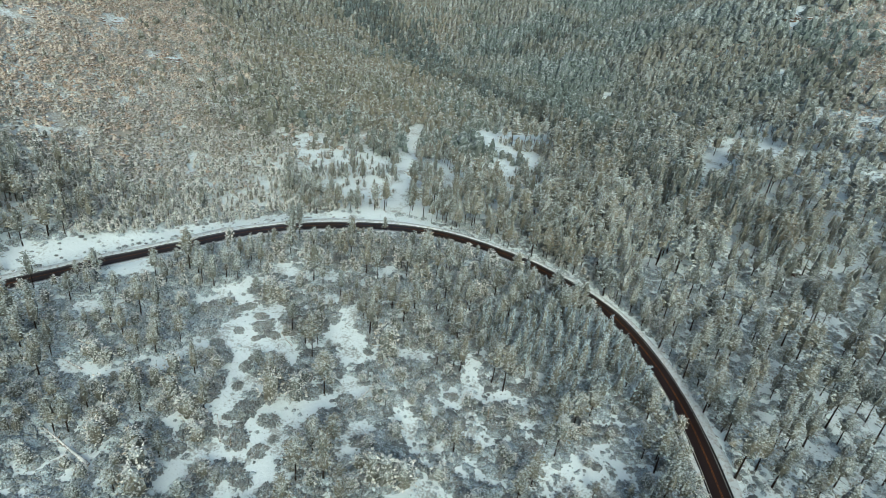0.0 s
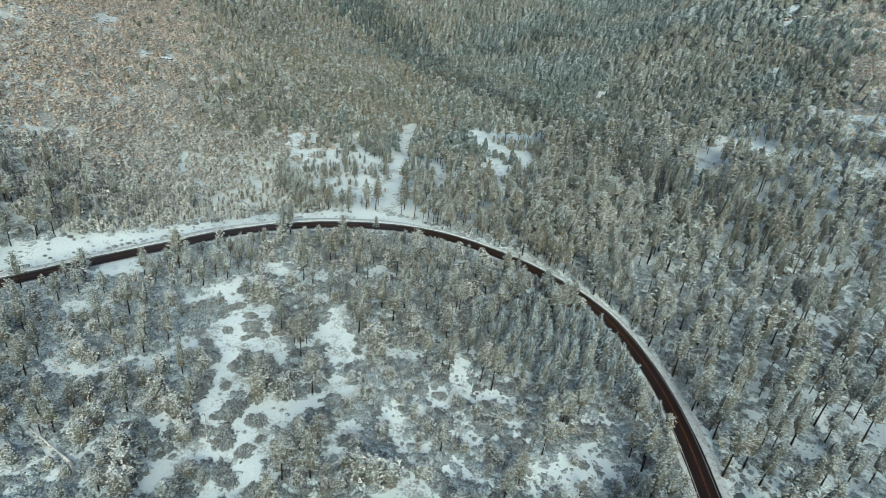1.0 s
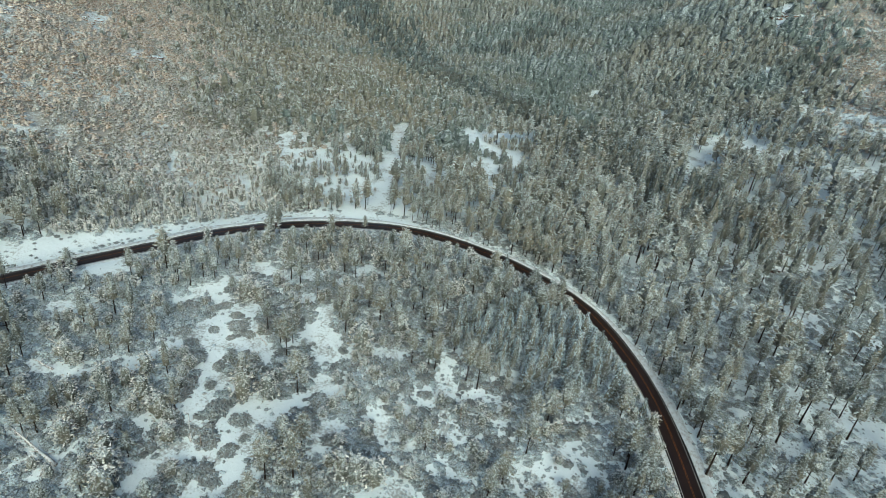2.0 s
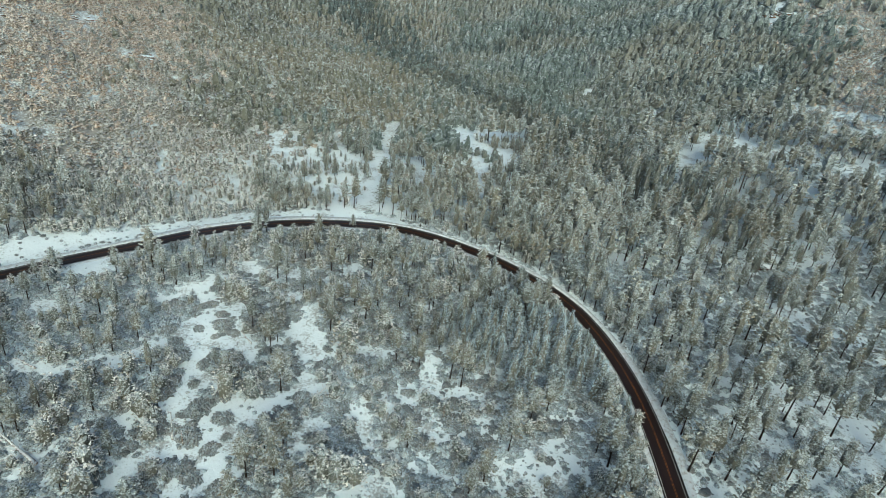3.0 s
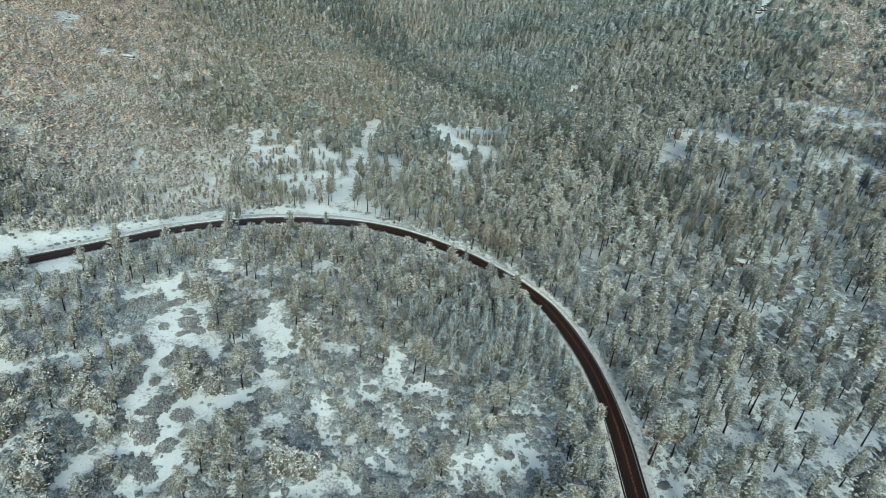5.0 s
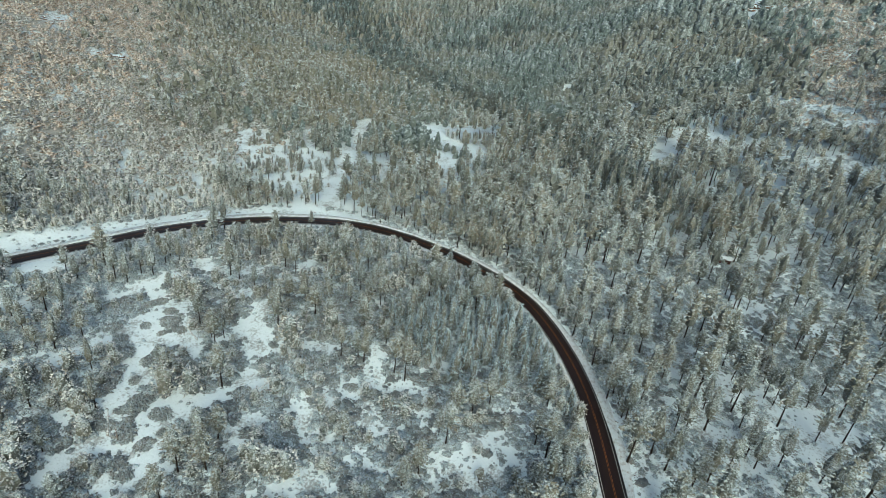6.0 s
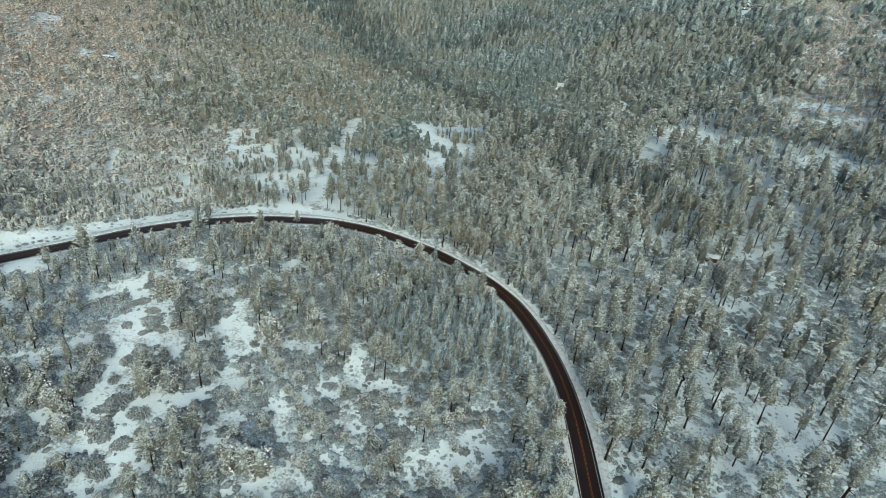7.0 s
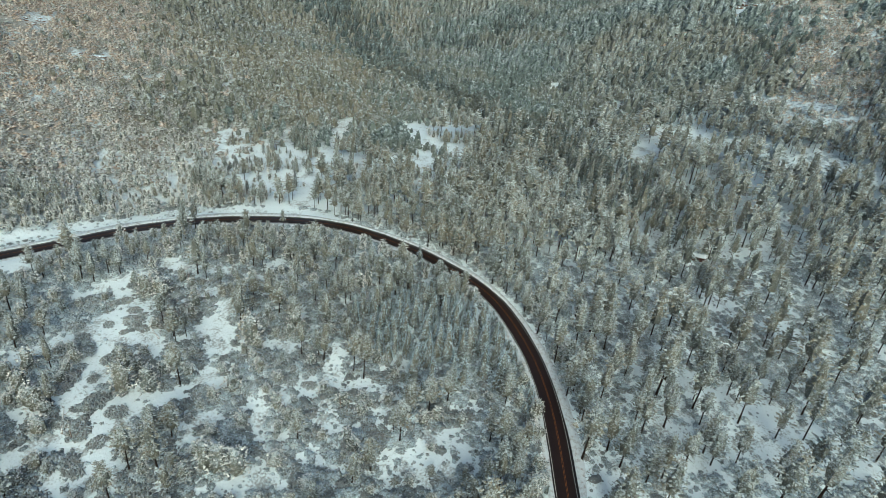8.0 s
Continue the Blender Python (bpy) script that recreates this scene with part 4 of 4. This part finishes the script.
x, y, kind, size, r = stock(4.9, 340, 490, 9)
keep = eastern(x, y)
x, y, kind, size = x[keep], y[keep], kind[keep], size[keep]
for k, key in enumerate(FAR_KINDS):
    m = kind == k
    grove("pine_wood", "frosted pine wood on the valley floor", key, with_height(x[m], y[m], size[m]), 8, 55 + k, 2)
for step, low, high, seed, grow in ((4.9, 340, 620, 5, 0.95), (6.5, 620, 1120, 6, 1.2)):
    x, y, kind, size, r = stock(step, low, high, seed)
    keep = ~(scrubby(x, y) & (r.uniform(size=len(x)) < np.where(x > 0, 0.6, 0.97))) & ~eastern(x, y)
    x, y, kind, size = x[keep], y[keep], kind[keep], size[keep] * grow
    west = x < -30 + 0.06 * (y - 340) + 40 * np.sin(y / 60) + r.normal(0, 30, len(x))
    for k, key in enumerate(FAR_KINDS):
        for tawny in (False, True):
            m = (kind == k) & (west == tawny)
            grove("hillside_forest", "frosted pine forest covering the far slopes", key, with_height(x[m], y[m], size[m]), 10, 60 + 10 * (seed - 5) + k, 6 - seed, tawny)
x, y, r = scatter(2.9, 240, 720, 8)
keep = scrubby(x, y) & (open_snow(x, y) < 0) & (inside(x, y, THIN) < r.uniform(0, 24, len(x)))
x, y = x[keep], y[keep]
size = 0.55 + 1.05 * r.uniform(0, 1, len(x)) ** 1.5
tawny = r.uniform(size=len(x)) < np.where(x > 0, 0.5, np.clip((land(x, y) - 8) / 44, 0.12, 0.85))      # browner with height
grove("hillside_scrub", "low brown junipers dusted with snow on the hillside", "juniper", with_height(x, y, size)[tawny], 12, 90, -1)
grove("hillside_scrub", "low grey-green bushy pines dusted with snow on the hillside", "dwarf", with_height(x, y, 1.1 * size)[~tawny], 12, 91, -1)

# ---- scrub ----


def scrub_shape(r, count):
    """A low mound of twigs, radius about 1, height about 0.5: a flat dome under many small uneven tussocks."""
    sides, rings = 7, 2
    rim = 0.84 + 0.12 * np.sin(2 * np.arange(sides) * 0.898 + r.uniform(0, 6)) + r.normal(0, 0.07, sides)
    v, f = [], []
    for k in range(rings):
        q, h = ((0.92, -0.1), (0.66, 0.24))[k]
        for j in range(sides):
            a = 6.283 * (j + 0.3 * k) / sides
            v.append((q * rim[j] * math.cos(a), q * rim[j] * math.sin(a), h * r.uniform(0.8, 1.2)))
    v.append((0, 0, 0.36))
    for j in range(sides):
        a, b, c, d = j, (j + 1) % sides, sides + (j + 1) % sides, sides + j
        f += [(a, b, c), (a, c, d), (d, c, 2 * sides)]
    v, f = np.array(v), np.array(f)
    bv, bf = BALLS[4]
    a, q = 2.39996 * np.arange(count) + r.normal(0, 0.3, count), np.sqrt((np.arange(count) + 0.5) / count)
    c = np.stack([q * 0.9 * np.cos(a), q * 0.9 * np.sin(a), 0.4 * (1 - q ** 2.2) ** 0.8 + 0.02], -1)
    s = r.uniform(0.13, 0.27, count)
    turn = r.uniform(0, 6.283, count)
    w = bv[None] * r.uniform(0.6, 1.4, (count, len(bv), 1)) * s[:, None, None]
    x, y = w[:, :, 0] * np.cos(turn)[:, None] - w[:, :, 1] * np.sin(turn)[:, None], w[:, :, 0] * np.sin(turn)[:, None] + w[:, :, 1] * np.cos(turn)[:, None]
    w = np.stack([x, y, 0.8 * w[:, :, 2]], -1) + c[:, None]
    bf = (bf[None] + (len(v) + len(bv) * np.arange(count))[:, None, None]).reshape(-1, 3)
    return np.vstack([v, w.reshape(-1, 3)]), np.vstack([f, bf])


def thicket(name, label, places, count, many, seed, material):
    r = np.random.default_rng(seed)
    shapes = [scrub_shape(r, count) for _ in range(many)]
    which, vs, fs, n0 = r.integers(many, size=len(places)), [], [], 0
    for k, (v, f) in enumerate(shapes):
        p = places[which == k]
        a = r.uniform(0, 6.283, len(p))
        sx, sy = p[:, 3] * r.uniform(0.8, 1.25, len(p)), p[:, 3] * r.uniform(0.8, 1.25, len(p))
        w = np.empty((len(p), len(v), 3), np.float32)
        u0, u1 = v[None, :, 0] * sx[:, None], v[None, :, 1] * sy[:, None]
        w[:, :, 0] = u0 * np.cos(a)[:, None] - u1 * np.sin(a)[:, None] + p[:, 0, None]
        w[:, :, 1] = u0 * np.sin(a)[:, None] + u1 * np.cos(a)[:, None] + p[:, 1, None]
        w[:, :, 2] = v[:, 2] * (0.5 + 0.5 * p[:, 3, None]) + p[:, 2, None]
        vs.append(w.reshape(-1, 3))
        fs.append((f[None] + (n0 + np.arange(len(p)) * len(v))[:, None, None]).reshape(-1, 3))
        n0 += len(p) * len(v)
    ob = mesh_object(name, np.vstack(vs), np.vstack(fs), material, smooth=True)
    return tagged(ob, label, "scrub", kind="stuff")


x, y, r = scatter(2.7, 78, 260, 21)
keep = (open_snow(x, y, 0.2) < 0) & (r.uniform(size=len(x)) < np.where((x > -20) & (x < 60) & (y < 168), 0.82, 0.95))
beyond = (y > np.interp(x, LINE[::-1, 0], LINE[::-1, 1])) | (x > 92)
keep |= (x < -40) & beyond & (y < 262) & (from_road(x, y)[0] > 6.5) & (r.uniform(size=len(x)) < 0.35)
keep &= ~(beyond & (np.sin(x / 17 + 2 * np.sin(y / 23)) + np.sin(y / 13 + x / 29) < r.uniform(-1.9, -0.1, len(x)) - 3 * (inside(x, y, EAST_BRUSH) > 0)))
keep &= ~((inside(x, y, THIN) > 0) & (r.uniform(size=len(x)) < np.where(y < 215, 0.25, 0.6)))
x, y, beyond = x[keep], y[keep], beyond[keep]
s = np.clip((1.5 + 2.2 * r.uniform(0, 1, len(x)) ** 1.3) * np.where(beyond, 0.8, 1.0), 0.8, np.maximum(0.8, 0.6 - open_snow(x, y)))
frosted = r.uniform(size=len(x)) < np.where(beyond, 0.75, np.where(x < -60, 0.97, 0.42))
thicket("scrub_oak", "grey leafless scrub oak thicket standing in snow", with_height(x, y, s)[~frosted], 16, 10, 22, SCRUB)
thicket("frosted_brush", "low pale brush powdered with frost and snow", with_height(x, y, s)[frosted], 13, 10, 23, BRUSH)
x, y, r = scatter(3.0, 260, 500, 24)
keep = (inside(x, y, EAST_BRUSH, 6.0) > 0) & (r.uniform(size=len(x)) < 0.8)
x, y = x[keep], y[keep]
thicket("frosted_brush", "low frosted brush on the eastern slope", with_height(x, y, r.uniform(0.9, 2.1, len(x))), 8, 8, 25, BRUSH)


x, y, r = scatter(4.0, 78, 330, 26)
keep = ((x > 99) | ((x > 20) & (y < 150))) & (from_road(x, y)[0] > 7) & (r.uniform(size=len(x)) < 0.75)
x, y = x[keep], y[keep]
thicket("low_brush", "scattered dead stems and low tufts poking through forest-floor snow", with_height(x, y, 0.35 + 0.9 * r.uniform(0, 1, len(x)) ** 2), 4, 8, 27, SCRUB)

x, y, r = scatter(1.7, 95, 215, 28)
keep = (inside(x, y, GLADES, 0.5) > 0) & (r.uniform(size=len(x)) < np.where(inside(x, y, np.array(CLEARINGS + HOLLOWS)) > 0, 0.55, 0.16))
x, y = x[keep], y[keep]
thicket("low_brush", "twig tops and grass tufts poking through open snow", with_height(x, y, 0.25 + 0.75 * r.uniform(0, 1, len(x)) ** 2), 4, 8, 29, BRUSH)

SHRUBS = [
    (-50.2, 171.3, 2.7), (-48.4, 165.8, 3.8), (-55.4, 163.3, 2.2), (-55.9, 176.8, 3), (-43.5, 162, 2.4), (-48.8, 160.2, 1.8), (-64.6, 160.1, 3.4), (-60, 155.2, 2.8),
    (-70.9, 170.7, 3), (-67.4, 173.8, 5.6), (-59.2, 174.9, 3), (-48.4, 137.8, 2.2), (-43.5, 128.9, 4.2), (-36.1, 125.6, 3.5), (-33.2, 119.1, 1.7), (-36.1, 114.6, 3),
    (-42.5, 117.8, 4.1), (-47.9, 120.3, 2.8), (-28.4, 118.2, 2.3), (-57.8, 147.3, 5), (-48.4, 147.1, 3), (-38.4, 148.2, 4.1), (-29.8, 142.4, 2.9), (-11.2, 163.9, 3.1),
    (-0, 165.8, 3.5), (9.9, 141.7, 2.8), (15.2, 140.4, 2.6), (-16.2, 135.2, 3.5), (11, 129.9, 3), (29.3, 139, 2.5), (-38, 105.9, 3.6), (-30.7, 102.9, 3.2),
]   # round bushes on the open snow: x, y, radius
shrub_rng = np.random.default_rng(88)
shrub_shapes = []
for k in range(6):
    v, f = scrub_shape(shrub_rng, 70)
    shrub_shapes.append(v)
for x, y, rad in SHRUBS:
    ob = mesh_object("shrub", shrub_shapes[int(shrub_rng.integers(6))] * (rad * 1.1, rad * 0.9, 0.5 + 0.45 * rad), f, SCRUB)
    ob.matrix_basis = pose(x, y, float(land(x, y)[0]), 0, 0, shrub_rng.uniform(0, 360))
    tagged(ob, "low rounded grey-brown scrub oak on open snow", "shrub", "shrubs on the open snow")

# ---- fallen timber ----


def tube(points, radii, sides=7):
    """A round stem through the points."""
    v, f = [], []
    for k, (p, rad) in enumerate(zip(points, radii)):
        ahead = Vector(points[min(k + 1, len(points) - 1)]) - Vector(points[max(k - 1, 0)])
        q = ahead.to_track_quat("Z", "Y").to_matrix()
        for j in range(sides):
            a = 6.283 * j / sides
            v.append(tuple(Vector(p) + q @ Vector((math.cos(a) * rad, math.sin(a) * rad, 0))))
    for k in range(len(points) - 1):
        for j in range(sides):
            a, b = k * sides + j, k * sides + (j + 1) % sides
            f += [(a, b, b + sides), (a, b + sides, a + sides)]
    for k, turn in ((0, -1), ((len(points) - 1) * sides, 1)):
        f += [(k, k + j, k + j + 1)[::turn] for j in range(1, sides - 1)]
    return np.array(v), np.array(f)


def fallen_log(x0, y0, x1, y1, radius, limbs, label):
    """A trunk that lies from its thick end to its thin end, with broken limbs."""
    z0, z1 = float(land(x0, y0)[0]), float(land(x1, y1)[0])
    root = new("fallen_log")
    root.location = (x0, y0, z0)
    tagged(root, label, "log", "fallen trees in the scrub")
    a, b = Vector((0, 0, radius * 0.9)), Vector((x1 - x0, y1 - y0, z1 - z0 + radius * 1.4 + 0.6))
    stem = [a.lerp(b, k / 6) + Vector((0, 0, 0.12 * math.sin(k * 1.7))) for k in range(7)]
    v, f = tube([tuple(q) for q in stem], [radius * (1 - 0.11 * k) for k in range(7)])
    mesh_object("trunk", v, f, GREYWOOD, root, True)
    r = random.Random(int(abs(x0) * 10))
    along = (b - a).normalized()
    for k in range(limbs):
        g = 0.35 + 0.62 * k / max(1, limbs - 1)
        p = a.lerp(b, g)
        out = along.cross(Vector((0, 0, 1))) * (1 if k % 2 else -1) + along * 0.5 + Vector((0, 0, r.uniform(0.1, 0.7)))
        long = r.uniform(0.9, 2.2)
        bent = p + out * long * 0.55 + Vector((0, 0, 0.12))
        v, f = tube([tuple(p), tuple(bent), tuple(p + out * long)], [0.11, 0.07, 0.03], 5)
        mesh_object("limb", v, f, GREYWOOD, root, True)


def snag(x, y, height, lean):
    """A dead standing stem, bleached and snow-plastered."""
    root = new("dead_snag")
    root.location = (x, y, float(land(x, y)[0]))
    tagged(root, "bleached dead standing trunk plastered with snow", "dead tree", "dead snags in the scrub")
    v, f = tube([(lean * k / 4 * height, 0.04 * math.sin(k * 2), -0.3 + height * k / 4) for k in range(5)], [0.2, 0.17, 0.14, 0.1, 0.05])
    mesh_object("trunk", v, f, GREYWOOD, root, True)
    for k in range(4):
        h, a = height * (0.4 + 0.14 * k), 1.7 * k
        b0 = Vector((lean * h, 0, h))
        v, f = tube([tuple(b0), tuple(b0 + Vector((math.cos(a), math.sin(a), 0.3)) * 0.8)], [0.05, 0.02], 5)
        mesh_object("limb", v, f, GREYWOOD, root, True)


fallen_log(-74.9, 105.2, -89.9, 113.4, 0.52, 11, "long fallen pine trunk with snapped bare limbs across the scrub")
fallen_log(-92, 136, -98.5, 138.4, 0.32, 3, "snow-dusted fallen log on the edge of open snow")
fallen_log(-93.5, 145.5, -100.1, 147.4, 0.22, 2, "grey fallen log half buried in snow")
fallen_log(-36.8, 157.8, -41.4, 162.3, 0.27, 2, "thin pale log lying on open snow")
fallen_log(-11.2, 138.4, -8.7, 141.4, 0.2, 2, "short broken log beside a tall pine")
fallen_log(-46.7, 117.0, -50.1, 125.2, 0.3, 3, "pale log lying in low brush")
fallen_log(-17.2, 123.4, -15.2, 126.9, 0.16, 2, "thin broken stem leaning in the brush")
fallen_log(-49.1, 101.8, -51.2, 106.3, 0.18, 2, "pale log lying in low brush")
snag(-43.6, 115.8, 5.5, 0.03)
snag(-38.9, 191.3, 5.0, 0.1)
snag(26.4, 132.6, 6.5, -0.08)

# ---- rocks ----


def boulder(r, size, flat=0.6):
    v, f = BALLS[42]
    v = v * (1 + 0.22 * np.sin(v[:, :1] * 3 + r.uniform(0, 6)) + r.normal(0, 0.09, (len(v), 1)))
    v = np.clip(v, -0.8, 0.85) * np.array(size) * (1, 1, flat)
    return v, f


def outcrop(x, y, count, spread, size, label, heading=0.0):
    """Broken ledges: one rock beside and above another."""
    r = np.random.default_rng(int(abs(x) + abs(y)))
    root = new("rock_outcrop")
    z = float(land(x, y)[0])
    root.location = (x, y, z)
    tagged(root, label, "rocks")
    for k in range(count):
        a, b = r.normal(0, spread), r.normal(0, spread * 0.3)
        dx, dy = a * math.cos(heading) - b * math.sin(heading), a * math.sin(heading) + b * math.cos(heading)
        w = size * r.uniform(0.5, 1.4)
        v, f = boulder(r, (w * r.uniform(1.0, 1.8), w, w), 0.55)
        g = float(land(x + dx, y + dy)[0]) - z
        mesh_object("rock", v + (dx, dy, g + 0.12 * w), f, ROCK, root)


outcrop(363.3, 647, 120, 13, 2.1, "red-brown sandstone ledges capped with snow on the far slope", -0.46)
outcrop(-211.2, 407, 20, 12, 1.0, "broken sandstone ledges and snow on the hillside", 1.2)
outcrop(-225.5, 363.7, 18, 10, 0.9, "broken sandstone ledges and snow on the hillside", 1.2)
outcrop(-172.2, 404.8, 12, 7, 1.6, "low snow-capped ledges among hillside scrub", 0.5)

rock_rng = np.random.default_rng(77)
tangents = np.gradient(LINE, axis=0)
spots = np.where((LINE[:, 1] > 95) & (LINE[:, 0] > -140))[0]
for k in range(64):
    i = int(rock_rng.choice(spots))
    t = tangents[i] / np.linalg.norm(tangents[i])
    o = rock_rng.uniform(5.6, 8.6)
    px, py = LINE[i, 0] + t[1] * o, LINE[i, 1] - t[0] * o
    w = rock_rng.uniform(0.25, 0.6)
    v, f = boulder(rock_rng, (w * rock_rng.uniform(1, 1.8), w, w), 0.7)
    ob = mesh_object("roadside_rock", v, f, ROCK)
    ob.matrix_basis = pose(px, py, float(land(px, py)[0]) + 0.05, 0, 0, rock_rng.uniform(0, 360))
    tagged(ob, "dark rock poking out of the ploughed snow", "rock", "rocks along the road")

# ---- the two small buildings among the pines ----


def box(x0, x1, y0, y1, z0, z1):
    v = np.array([(x, y, z) for x in (x0, x1) for y in (y0, y1) for z in (z0, z1)], float)
    f = np.array([(0, 1, 3), (0, 3, 2), (4, 6, 7), (4, 7, 5), (0, 4, 5), (0, 5, 1), (2, 3, 7), (2, 7, 6), (0, 2, 6), (0, 6, 4), (1, 5, 7), (1, 7, 3)])
    return v, f


def gable(length, width, low, high, thick, lift=0.0):
    """Two sloping slabs that meet at the ridge."""
    v, f, n0 = [], [], 0
    for sign in (-1, 1):
        for x in (-length / 2, length / 2):
            for y, z in ((0, high), (sign * width / 2, low)):
                v += [(x, y, z + lift), (x, y, z + lift + thick)]
        q = [(0, 1, 3, 2), (4, 6, 7, 5), (0, 4, 5, 1), (2, 3, 7, 6), (0, 2, 6, 4), (1, 5, 7, 3)]
        for a, b, c, d in q:
            f += [(n0 + a, n0 + b, n0 + c), (n0 + a, n0 + c, n0 + d)]
        n0 += 8
    return np.array(v, float), np.array(f)


def cabin(x, y, turn, length, width, snow, label):
    root = new("cabin")
    root.matrix_basis = pose(x, y, float(land(x, y)[0]), 0, 0, turn)
    tagged(root, label, "cabin")
    L, W = length / 2, width / 2
    for name, b in (("wall", (-L, L, -W, -W + 0.2, -0.4, 2.3)), ("wall", (-L, L, W - 0.2, W, -0.4, 2.3)), ("wall", (-L, -L + 0.2, -W + 0.2, W - 0.2, -0.4, 2.5)), ("wall", (L - 0.2, L, -W + 0.2, W - 0.2, -0.4, 2.5))):
        v, f = box(*b)
        mesh_object(name, v, f, PLANK, root)
    v, f = gable(length + 0.8, width + 1.0, 2.25, 3.2, 0.12)
    roof = mesh_object("roof", v, f, PLANK, root)
    if snow:
        v, f = gable(length + 0.7, width + 0.9, 2.27, 3.22, 0.3, 0.11)
        mesh_object("snow_cover", v, f, ROOFSNOW, roof, label="thick layer of roof snow")
    v, f = box(-0.45, 0.45, -W - 0.04, -W - 0.004, 0.0, 2.0)
    mesh_object("door", v, f, BARK, root)
    v, f = box(L * 0.45, L * 0.45 + 0.8, -W - 0.03, -W - 0.004, 1.0, 1.7)
    mesh_object("window", v, f, ASPHALT, root)


cabin(*CABINS[0], -12, 6.2, 3.2, True, "small plank cabin with thick snow on its roof among pines")
cabin(*CABINS[1], -18, 7.0, 3.0, False, "dark red-brown plank shed under tall pines")
